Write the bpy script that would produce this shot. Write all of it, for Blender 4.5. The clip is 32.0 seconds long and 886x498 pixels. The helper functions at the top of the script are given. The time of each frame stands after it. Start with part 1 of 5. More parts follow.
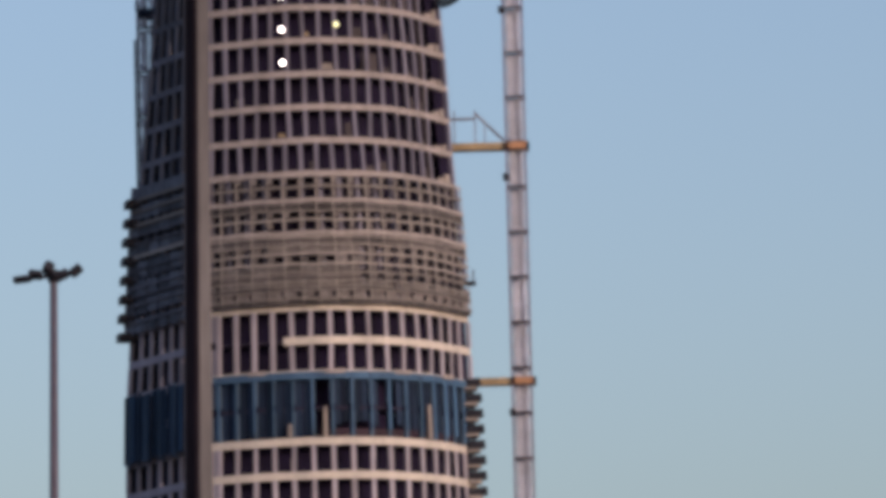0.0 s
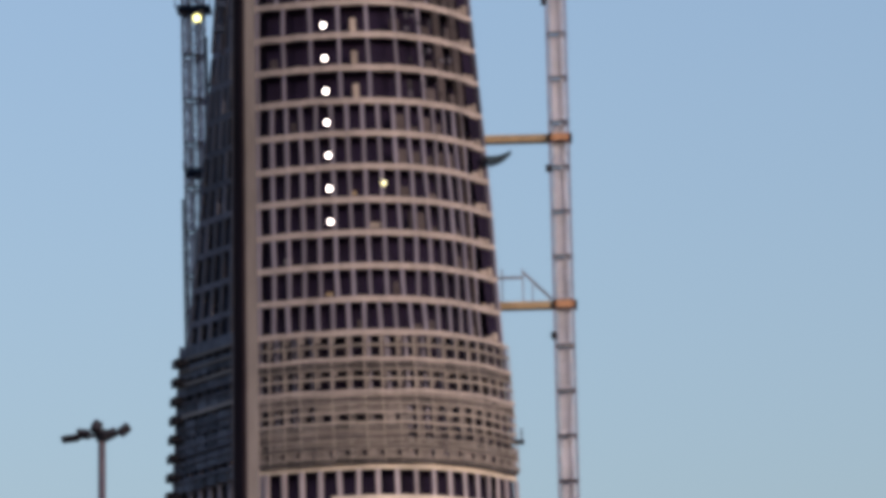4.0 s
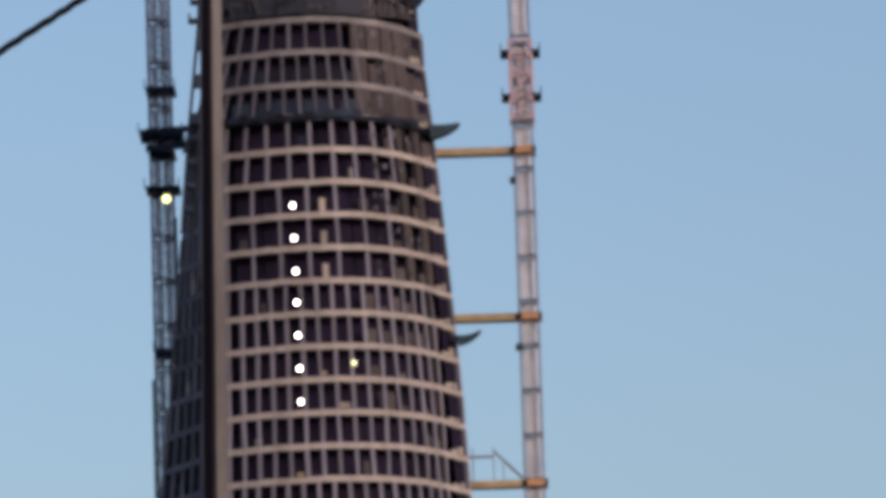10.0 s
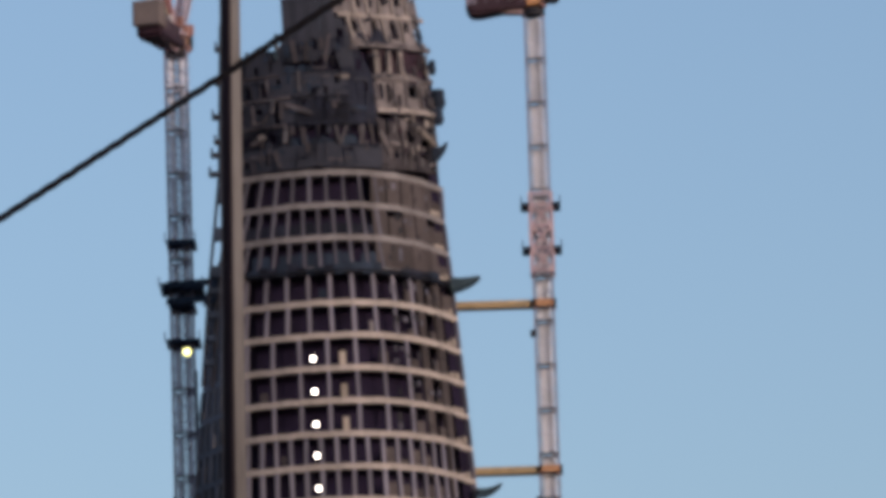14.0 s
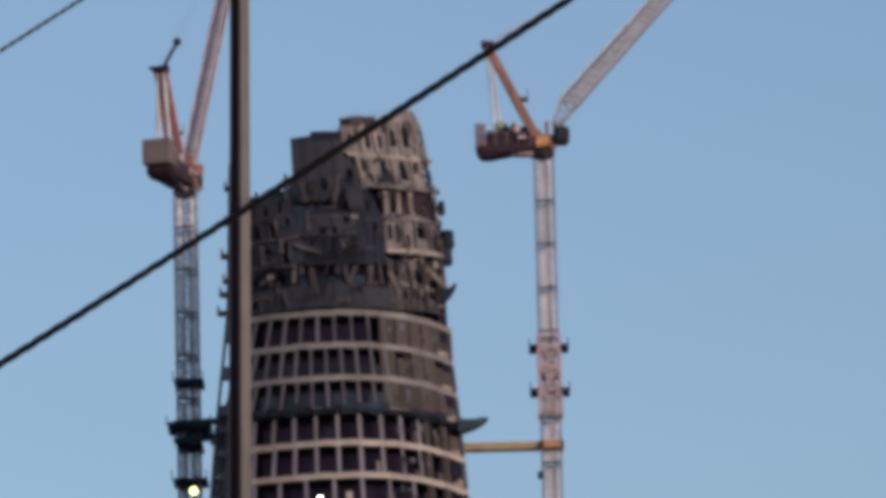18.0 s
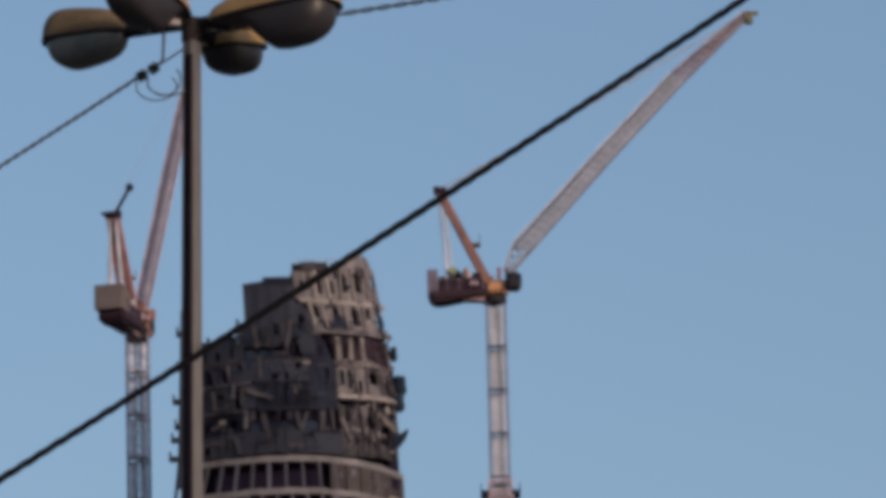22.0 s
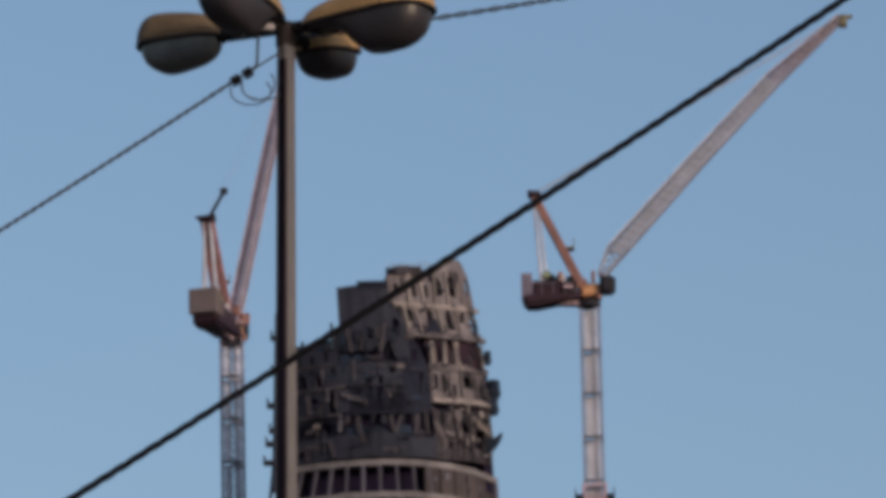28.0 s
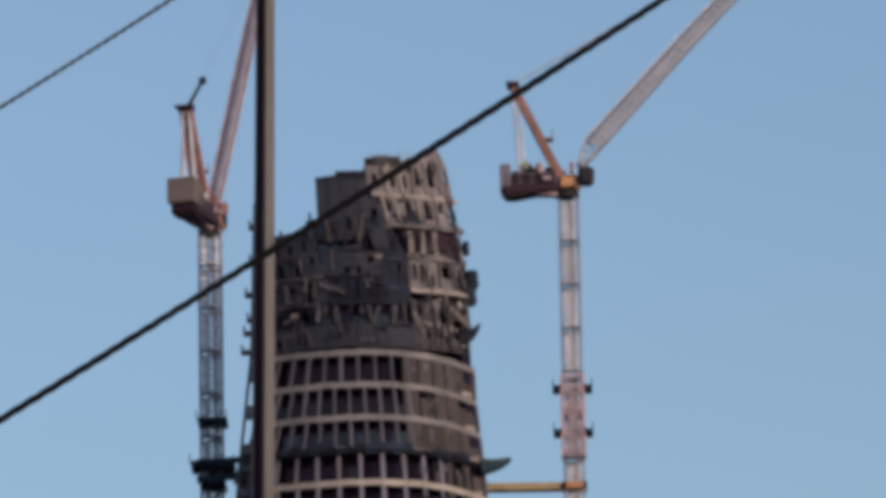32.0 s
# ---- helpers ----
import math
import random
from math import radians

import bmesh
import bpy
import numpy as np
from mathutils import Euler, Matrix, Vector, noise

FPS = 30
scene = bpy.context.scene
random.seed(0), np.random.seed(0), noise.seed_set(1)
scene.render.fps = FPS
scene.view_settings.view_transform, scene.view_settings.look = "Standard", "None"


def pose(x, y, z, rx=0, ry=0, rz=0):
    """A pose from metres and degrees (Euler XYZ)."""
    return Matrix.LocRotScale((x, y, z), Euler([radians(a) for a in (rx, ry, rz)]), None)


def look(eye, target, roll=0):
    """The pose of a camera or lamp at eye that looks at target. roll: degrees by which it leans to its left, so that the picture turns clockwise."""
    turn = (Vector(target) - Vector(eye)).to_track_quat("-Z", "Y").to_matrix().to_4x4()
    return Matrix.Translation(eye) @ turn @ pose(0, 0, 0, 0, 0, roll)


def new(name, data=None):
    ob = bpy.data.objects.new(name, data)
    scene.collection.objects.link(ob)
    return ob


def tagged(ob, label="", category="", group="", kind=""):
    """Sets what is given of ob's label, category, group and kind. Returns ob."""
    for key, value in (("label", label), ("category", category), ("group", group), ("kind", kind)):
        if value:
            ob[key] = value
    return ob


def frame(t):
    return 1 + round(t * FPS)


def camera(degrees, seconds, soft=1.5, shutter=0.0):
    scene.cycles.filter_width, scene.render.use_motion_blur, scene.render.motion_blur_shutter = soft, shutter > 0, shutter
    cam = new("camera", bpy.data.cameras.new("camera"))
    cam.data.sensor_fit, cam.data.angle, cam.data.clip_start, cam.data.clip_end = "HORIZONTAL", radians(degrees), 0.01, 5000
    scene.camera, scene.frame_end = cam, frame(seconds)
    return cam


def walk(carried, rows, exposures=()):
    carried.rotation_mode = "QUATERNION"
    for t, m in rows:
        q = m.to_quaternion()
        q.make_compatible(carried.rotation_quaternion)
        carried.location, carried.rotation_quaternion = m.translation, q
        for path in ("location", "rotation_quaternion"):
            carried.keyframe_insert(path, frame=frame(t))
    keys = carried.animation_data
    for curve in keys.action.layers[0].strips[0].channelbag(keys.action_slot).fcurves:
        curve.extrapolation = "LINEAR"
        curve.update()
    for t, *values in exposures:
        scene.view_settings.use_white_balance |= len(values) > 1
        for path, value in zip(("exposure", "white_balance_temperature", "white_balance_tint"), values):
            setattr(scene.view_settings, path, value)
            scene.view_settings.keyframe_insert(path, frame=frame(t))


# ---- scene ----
# ---- camera: one standpoint on the ground, a long lens that pans and tilts ----
cam = camera(8.0, 32.0, soft=5.2)
EYE = 1.6
# seconds, yaw, pitch, roll in degrees
ROWS = [
    (0.0, -0.0000, 8.4225, -1.5756), (0.5, 0.0699, 8.4785, -1.5474), (1.0, 0.2285, 8.7518, -1.4639), (1.5, 0.3704, 9.4199, -1.6379),
    (2.0, 0.3863, 9.6999, -1.6106), (2.5, 0.3859, 9.7240, -1.5775), (3.0, 0.3852, 9.7623, -1.5477), (3.5, 0.3885, 9.8364, -1.5522),
    (5.5, 0.4166, 9.9115, -1.8130), (6.0, 0.4215, 10.0702, -1.7975), (6.5, 0.4348, 10.1313, -1.8367), (7.0, 0.4479, 10.4218, -1.8088),
    (7.5, 0.4195, 10.7680, -1.8332), (8.0, 0.2711, 11.0318, -1.8804), (8.5, 0.1854, 11.1726, -1.8800), (9.0, 0.1437, 11.2426, -1.9032),
    (9.5, 0.0732, 11.3393, -1.8948), (10.0, 0.0733, 11.4813, -1.9633), (10.5, 0.0769, 11.5368, -1.9780), (11.0, 0.0935, 11.5332, -1.9622),
    (11.5, 0.0982, 11.4376, -1.9516), (12.0, 0.1737, 11.5104, -1.9195), (12.5, 0.1971, 11.8447, -1.9375), (13.0, 0.2392, 11.9812, -1.9191),
    (13.5, 0.2314, 12.2248, -1.9563), (14.0, 0.2151, 12.8702, -1.9676), (14.5, 0.2092, 13.1990, -2.0370), (15.0, 0.2188, 13.2765, -1.9435),
    (15.5, 0.1870, 13.5487, -2.0084), (17.5, 0.1848, 14.2125, -1.5980), (18.0, 0.2537, 14.1459, -1.5058), (18.5, 0.2979, 14.1684, -1.4988),
    (19.0, 0.3193, 14.2404, -1.4623), (19.5, 0.3166, 14.7753, -1.3583), (20.0, 0.2502, 15.2124, -1.3174), (20.5, -0.0210, 15.2082, -1.5762),
    (21.0, -0.2751, 15.1730, -1.6516), (21.5, -0.2653, 15.1923, -1.5573), (22.0, -0.2307, 15.4524, -1.5643), (22.5, -0.1388, 15.9443, -1.4994),
    (23.0, -0.0693, 16.0552, -1.4288), (23.5, 0.0913, 16.0631, -1.4047), (24.0, 0.1266, 16.1724, -1.4421), (24.5, 0.1617, 16.1021, -1.4494),
    (25.0, 0.2111, 15.2833, -1.4146), (25.5, 0.2417, 15.1750, -1.3906), (27.5, 0.6351, 15.4040, -1.3929), (28.0, 0.6513, 15.5079, -1.3501),
    (28.5, 0.6548, 15.8188, -1.1817), (29.0, 0.6190, 15.8571, -1.2037), (29.5, 0.4872, 15.8805, -1.1657), (30.0, 0.3906, 15.8290, -1.1316),
    (30.5, 0.4112, 15.6001, -1.1082), (31.0, 0.4350, 15.0424, -1.1232), (31.5, 0.4428, 14.5712, -1.1538), (32.0, 0.4716, 14.5118, -1.1396),
]
RISE = ((0, -0.03), (13, -0.03), (19, -0.01), (23, -0.012), (28, -0.008), (32, 0.004))     # the stand's small settling
walk(cam, [(t, pose(0, 0, EYE + float(np.interp(t, [a for a, _ in RISE], [b for _, b in RISE])), 90 + p, 0, y) @ pose(0, 0, 0, 0, 0, r)) for t, y, p, r in ROWS], [(0.0, 0.52, 6500, 23), (6.0, 0.58, 6500, 19), (12.0, 0.58, 6500, 17), (15.0, 0.58, 6500, 15), (18.0, 0.51, 6500, 14), (21.0, 0.36, 6500, 14), (25.0, 0.35, 6500, 14), (28.0, 0.34, 6500, 14), (30.0, 0.30, 6500, 14), (31.0, 0.38, 6500, 14), (32.0, 0.50, 6500, 14)])

# ---- world, sun, exposure ----
SUN_AZ, SUN_EL = 140.0, 11.0          # degrees from north (+y) clockwise, above the horizon
world = bpy.data.worlds.new("sky")
scene.world = world
world.use_nodes = True
wt = world.node_tree
sky = wt.nodes.new("ShaderNodeTexSky")
sky.sky_type, sky.sun_disc = "NISHITA", False
sky.sun_elevation, sky.sun_rotation = radians(SUN_EL), radians(SUN_AZ)
sky.altitude, sky.air_density, sky.dust_density, sky.ozone_density = 30, 1.0, 3.3, 2.1
wt.links.new(sky.outputs[0], wt.nodes["Background"].inputs[0])
wt.nodes["Background"].inputs[1].default_value = 0.130
sun = new("sun", bpy.data.lights.new("sun", "SUN"))
sun.data.energy, sun.data.angle, sun.data.color = 1.15, radians(0.53), (1.0, 0.82, 0.68)
sx, sy, sz = math.sin(radians(SUN_AZ)) * math.cos(radians(SUN_EL)), math.cos(radians(SUN_AZ)) * math.cos(radians(SUN_EL)), math.sin(radians(SUN_EL))
sun.matrix_world = look((sx * 900, sy * 900, sz * 900), (0, 0, 0))

# ---- materials ----
def material(name, colour, rough=0.8, metal=0.0, grain=0.12, stain=0.2, scale=1.0, bump=0.15, streak=0.0, vary=0.0):
    """Noise-weathered surface; vary: lightness change from piece to piece."""
    m = bpy.data.materials.new(name)
    m.use_nodes = True
    n, l = m.node_tree.nodes, m.node_tree.links
    b = n["Principled BSDF"]
    b.inputs["Roughness"].default_value, b.inputs["Metallic"].default_value = rough, metal
    b.inputs["Specular IOR Level"].default_value = 0.5 if rough < 0.6 else 0.12
    co = n.new("ShaderNodeNewGeometry")
    mp = n.new("ShaderNodeMapping")
    mp.inputs["Scale"].default_value = (scale, scale, scale * (0.18 if streak else 1))
    l.new(co.outputs["Position"], mp.inputs["Vector"])
    big = n.new("ShaderNodeTexNoise")
    big.inputs["Scale"].default_value, big.inputs["Detail"].default_value = 0.45, 5
    fine = n.new("ShaderNodeTexNoise")
    fine.inputs["Scale"].default_value, fine.inputs["Detail"].default_value = 4.0, 6
    l.new(mp.outputs[0], big.inputs["Vector"])
    l.new(mp.outputs[0], fine.inputs["Vector"])
    def lighten(source, amount, onto):
        r = n.new("ShaderNodeMapRange")
        r.inputs["From Min"].default_value, r.inputs["From Max"].default_value = 0.25, 0.75
        r.inputs["To Min"].default_value, r.inputs["To Max"].default_value = 1 - amount, 1 + amount
        l.new(source, r.inputs["Value"])
        x = n.new("ShaderNodeVectorMath")
        x.operation = "SCALE"
        l.new(onto, x.inputs[0])
        l.new(r.outputs[0], x.inputs["Scale"])
        return x.outputs[0]
    rgb = n.new("ShaderNodeRGB")
    rgb.outputs[0].default_value = (*colour, 1)
    out = lighten(big.outputs["Fac"], stain, rgb.outputs[0])
    out = lighten(fine.outputs["Fac"], grain, out)
    if vary:
        info = n.new("ShaderNodeObjectInfo")
        out = lighten(info.outputs["Random"], vary, out)
    l.new(out, b.inputs["Base Color"])
    if bump:
        bp = n.new("ShaderNodeBump")
        bp.inputs["Strength"].default_value, bp.inputs["Distance"].default_value = bump, 0.03 / scale
        l.new(fine.outputs["Fac"], bp.inputs["Height"])
        l.new(bp.outputs[0], b.inputs["Normal"])
    return m


def glowing(name, colour, power):
    m = bpy.data.materials.new(name)
    m.use_nodes = True
    b = m.node_tree.nodes["Principled BSDF"]
    b.inputs["Emission Color"].default_value, b.inputs["Emission Strength"].default_value = (*colour, 1), power
    return m


BAND = material("slab_edge_concrete", (0.272, 0.244, 0.25), 0.9, grain=0.18, stain=0.28, scale=0.6, streak=1)
RAWBAND = material("raw_slab_edge", (0.15, 0.142, 0.162), 0.9, grain=0.2, stain=0.3, scale=0.6, streak=1)
RAWPIER = material("raw_pier_concrete", (0.08, 0.079, 0.112), 0.9, grain=0.18, stain=0.25, scale=0.6, streak=1, vary=0.22)
NEWBAND = material("fresh_slab_edge", (0.475, 0.435, 0.41), 0.85, grain=0.15, stain=0.2, scale=0.6, streak=1)
NEWPIER = material("fresh_pier_concrete", (0.285, 0.265, 0.32), 0.85, grain=0.15, stain=0.2, scale=0.6, streak=1, vary=0.15)
PIER = material("pier_concrete", (0.147, 0.142, 0.196), 0.9, grain=0.15, stain=0.22, scale=0.6, streak=1, vary=0.16)
PALE = material("parapet_panel", (0.24, 0.212, 0.205), 0.85, grain=0.15, stain=0.25, scale=0.7, vary=0.2)
# greyer concrete with the tower side's shade in its colour; the gantry reuses it
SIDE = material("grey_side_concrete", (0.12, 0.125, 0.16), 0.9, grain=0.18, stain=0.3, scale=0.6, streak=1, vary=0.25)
CLAD = material("cladding_panel", (0.05, 0.043, 0.049), 0.8, grain=0.15, stain=0.25, scale=0.6, vary=0.2)
# near-black violet holds the shade and haze inside the open storeys
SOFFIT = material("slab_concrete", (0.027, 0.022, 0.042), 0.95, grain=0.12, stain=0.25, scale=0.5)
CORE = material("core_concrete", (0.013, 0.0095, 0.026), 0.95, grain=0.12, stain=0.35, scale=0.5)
BLUE = material("blue_netting", (0.045, 0.095, 0.175), 0.75, grain=0.25, stain=0.35, scale=1.2, streak=1, vary=0.3)
NAVY = material("navy_netting", (0.018, 0.027, 0.05), 0.8, grain=0.2, stain=0.3, scale=1.0, vary=0.25)
# same netting as BLUE with shade put into its colour, for bays and folds
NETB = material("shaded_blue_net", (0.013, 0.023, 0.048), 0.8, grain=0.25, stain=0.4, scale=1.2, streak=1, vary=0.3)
CHAR = material("charcoal_screen", (0.0125, 0.0145, 0.027), 0.85, grain=0.25, stain=0.45, scale=0.8, vary=0.25)
SLATE = material("slate_screen", (0.027, 0.03, 0.047), 0.8, grain=0.1, stain=0.2, scale=0.6, vary=0.15)
MESH = material("dusty_mesh", (0.134, 0.121, 0.126), 0.9, grain=0.25, stain=0.35, scale=0.8, vary=0.1)
PALEBOARD = material("grey_shutter_board", (0.066, 0.065, 0.082), 0.9, grain=0.3, stain=0.4, scale=0.8, streak=1, vary=0.2)
# bluish copy of the scaffold mesh, coloured for the side out of the sun
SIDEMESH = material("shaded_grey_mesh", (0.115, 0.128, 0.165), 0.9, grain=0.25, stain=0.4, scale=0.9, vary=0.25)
PALEMAST = material("pale_mast_paint", (0.62, 0.62, 0.74), 0.55, grain=0.12, stain=0.2, vary=0.1)
NETPIER = material("netted_pier", (0.055, 0.085, 0.13), 0.85, grain=0.2, stain=0.3, scale=0.9, streak=1, vary=0.25)
TANWALL = material("raw_tan_wall", (0.125, 0.114, 0.132), 0.9, grain=0.4, stain=0.5, scale=0.8, streak=1, vary=0.15)
PALEWALL = material("pale_raw_concrete", (0.20, 0.18, 0.19), 0.9, grain=0.2, stain=0.3, scale=0.8, streak=1, vary=0.2)
BROWNWALL = material("brown_raw_wall", (0.05, 0.046, 0.058), 0.9, grain=0.4, stain=0.5, scale=0.8, streak=1, vary=0.25)
MESHD = material("grimy_mesh", (0.092, 0.085, 0.09), 0.9, grain=0.3, stain=0.45, scale=0.8, vary=0.2)
RAIL = material("scaffold_rail", (0.22, 0.2, 0.2), 0.7, grain=0.2, stain=0.2, vary=0.25)
LILAC = material("mast_paint", (0.36, 0.38, 0.49), 0.55, grain=0.12, stain=0.2, vary=0.1)
DUCT = material("cable_duct_paint", (0.40, 0.42, 0.53), 0.5, grain=0.1, stain=0.2, vary=0.08)
LEG = material("mast_leg_paint", (0.14, 0.118, 0.175), 0.55, grain=0.15, stain=0.25)
RING = material("mast_flange", (0.055, 0.052, 0.07), 0.6)
RED = material("red_oxide_paint", (0.21, 0.098, 0.085), 0.55, grain=0.15, stain=0.3)
CAGE = material("faded_red_cage_paint", (0.34, 0.26, 0.32), 0.6, grain=0.15, stain=0.25)
JIBHEAD = material("dusty_lilac_jib_paint", (0.30, 0.27, 0.345), 0.6, grain=0.15, stain=0.3, vary=0.1)
FARJIB = material("faded_mauve_jib_paint", (0.33, 0.295, 0.375), 0.6, grain=0.15, stain=0.3, vary=0.1)
ROSE = material("faded_rose_paint", (0.29, 0.14, 0.145), 0.55, grain=0.15, stain=0.3)
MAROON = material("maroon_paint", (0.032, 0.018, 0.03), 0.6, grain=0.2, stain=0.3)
ORANGE = material("orange_paint", (0.45, 0.23, 0.12), 0.5, grain=0.12, stain=0.2)
COLLAR = material("rusty_collar_paint", (0.31, 0.17, 0.105), 0.6, grain=0.15, stain=0.3)
OCHRE = material("ochre_tie_paint", (0.27, 0.205, 0.13), 0.6, grain=0.15, stain=0.3)
BLOCK = material("counterweight_concrete", (0.112, 0.095, 0.104), 0.9, grain=0.12, stain=0.2, vary=0.1)
OLIVE = material("olive_platform_paint", (0.12, 0.11, 0.075), 0.7, grain=0.2, stain=0.3)
STEEL = material("dark_steel", (0.019, 0.019, 0.028), 0.6, grain=0.2, stain=0.3)
WHITE = material("white_paint", (0.36, 0.33, 0.36), 0.5)
GREEN = material("green_drum", (0.17, 0.2, 0.12), 0.5)
TEAL = material("teal_tarpaulin", (0.026, 0.044, 0.064), 0.7, grain=0.2, stain=0.3)
ROPE = material("wire_rope", (0.35, 0.33, 0.36), 0.5, metal=0.4)
POLE = material("weathered_pole_steel", (0.112, 0.106, 0.116), 0.8, metal=0.0, grain=0.15, stain=0.3, scale=8, streak=1)
FARPOLE = material("floodlight_pole_steel", (0.105, 0.095, 0.125), 0.6, metal=0.2, grain=0.15, stain=0.25, scale=2, streak=1)
HOOD = material("lamp_hood_paint", (0.34, 0.21, 0.085), 0.5, grain=0.12, stain=0.25, scale=9)
# hood paint with shade mixed into it; also the brown of the seams
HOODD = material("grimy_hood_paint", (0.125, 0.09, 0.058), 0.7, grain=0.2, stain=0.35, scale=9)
RIM = material("lamp_gasket", (0.025, 0.021, 0.023), 0.8, scale=9)
BOWL = material("lamp_bowl", (0.03, 0.027, 0.036), 0.42, grain=0.15, stain=0.35, scale=9)
GREYBOWL = material("dusty_lamp_glass", (0.13, 0.145, 0.155), 0.3, grain=0.15, stain=0.4, scale=9)
# near-black that carries the shade of the lamp pole's left face
POLESHADE = material("dark_conduit", (0.012, 0.008, 0.014), 0.8, grain=0.3, stain=0.4, scale=6, streak=1)
CABLE = material("black_cable", (0.005, 0.005, 0.008), 0.85, scale=20)
WIRE = material("weathered_wire", (0.055, 0.065, 0.085), 0.75, scale=20)
GROUND = material("dusty_ground", (0.10, 0.088, 0.078), 0.95, grain=0.2, stain=0.3, scale=0.1)
GLOW = glowing("work_light_glow", (1.0, 0.93, 0.84), 7.0)
GLOWY = glowing("yellow_work_light_glow", (0.9, 0.88, 0.3), 2.6)
GLOWDIM = glowing("dim_work_light_glow", (0.85, 0.86, 0.3), 1.0)

# ---- mesh helpers (all in world metres; things carry their own base) ----
base = {}


def thing(name, at, label, category, group="", kind=""):
    ob = new(name)
    ob.location = at
    base[ob] = Vector(at)
    return tagged(ob, label, category, group, kind)


def part(name, bm, mat, parent=None, label=""):
    """One mesh object out of a bmesh in world coordinates, under a thing or a part."""
    off = base.get(parent, Vector())
    bmesh.ops.recalc_face_normals(bm, faces=bm.faces)
    me = bpy.data.meshes.new(name)
    bm.to_mesh(me)
    bm.free()
    me.transform(Matrix.Translation(-off))
    me.materials.append(mat)
    ob = new(name, me)
    ob.parent = parent
    base[ob] = off
    return tagged(ob, label) if label else ob


def smooth(ob):
    for p in ob.data.polygons:
        p.use_smooth = True
    return ob


def box(bm, m, sx, sy, sz, bevel=0.0):
    """A box of that size about the pose m."""
    r = bmesh.ops.create_cube(bm, size=1, matrix=m @ Matrix.Diagonal((sx, sy, sz, 1)))
    if bevel:
        es = {e for v in r["verts"] for e in v.link_edges}
        bmesh.ops.bevel(bm, geom=list(es), offset=bevel, segments=1, affect="EDGES")
    return bm


def frame_to(p, q, up=(0, 0, 1)):
    """Pose at the middle of p-q with z along it."""
    p, q = Vector(p), Vector(q)
    z = (q - p).normalized()
    x = Vector(up).cross(z)
    x = Vector((1, 0, 0)) if x.length < 1e-4 else x.normalized()
    m = Matrix((x, z.cross(x), z)).transposed().to_4x4()
    m.translation = (p + q) / 2
    return m


def beam(bm, p, q, w, h=None):
    return box(bm, frame_to(p, q), w, h or w, (Vector(q) - Vector(p)).length)


def tube(bm, p, q, r, r2=None, seg=10):
    bmesh.ops.create_cone(bm, cap_ends=True, segments=seg, radius1=r, radius2=r if r2 is None else r2, depth=(Vector(q) - Vector(p)).length, matrix=frame_to(p, q))
    return bm


CUBES = {}


def piece(name, mat, parent, m, label=""):
    """A box piece on a shared unit cube with slightly broken edges; m holds its pose and size in the world."""
    if mat.name not in CUBES:
        bm = bmesh.new()
        box(bm, Matrix(), 1, 1, 1, 0.03)
        me = bpy.data.meshes.new("piece_" + mat.name)
        bm.to_mesh(me)
        bm.free()
        me.materials.append(mat)
        CUBES[mat.name] = me
    ob = new(name, CUBES[mat.name])
    ob.parent = parent
    ob.matrix_basis = Matrix.Translation(-base.get(parent, Vector())) @ m
    base[ob] = base.get(parent, Vector())
    return tagged(ob, label) if label else ob


def sized(m, sx, sy, sz):
    return m @ Matrix.Diagonal((sx, sy, sz, 1))


# ---- ground ----
bm = bmesh.new()
bmesh.ops.create_circle(bm, cap_ends=True, segments=64, radius=4800)
ground = part("ground", bm, GROUND)
tagged(ground, "wide dusty open ground reaching to the horizon", "ground", kind="structure")

# ---- the tower's plan ----
FRONT, STOREY, Z0 = 763.0, 4.122, 87.47      # distance of the bow of the front, storey height, level 0
LEFT_EDGE = ((0, -40.6), (86, -39.1), (100, -38.7), (124, -36.9), (146, -34.5), (174.5, -31.6), (176, -29.9), (189, -29.2), (214, -28.9))
CORNER = ((0, -31.5), (86, -30.3), (145, -29.3), (200, -28.2), (214, -28.0))
RIGHT_EDGE = ((0, 5.6), (86, 3.3), (98, 3.0), (106, 2.8), (116, 2.3), (127, 1.45), (141, 0.75), (155, -0.3), (173.5, -1.75), (183, -2.7), (188, -2.75), (195, -2.75), (202, -3.4), (206, -4.3), (213, -5.6))
BOW = ((0, 0.14), (0.1, 0.085), (0.25, 0.028), (0.42, 0.0), (0.53, 0.008), (0.65, 0.04), (0.77, 0.115), (0.87, 0.22), (0.95, 0.36), (1.0, 0.5))


def at(table, v):
    return float(np.interp(v, [a for a, _ in table], [b for _, b in table]))


def bow(u):
    """The plan's depth behind the front, smoothed, in widths."""
    return sum(at(BOW, min(1, max(0, u + d))) for d in (-0.05, -0.025, 0, 0.025, 0.05)) / 5


def front(u, z, out=0.0):
    """A place on the front, from the corner (0) to the right end (1); out: metres proud of it."""
    c, r = at(CORNER, z), at(RIGHT_EDGE, z)
    def raw(v):
        y = FRONT + bow(v) * (r - c)
        return Vector(((c + v * (r - c)) * y / FRONT, y, z))
    p = raw(u)
    if out:
        d = raw(min(1, u + 0.01)) - raw(max(0, u - 0.01))
        p += Vector((d.y, -d.x, 0)).normalized() * out
    return p


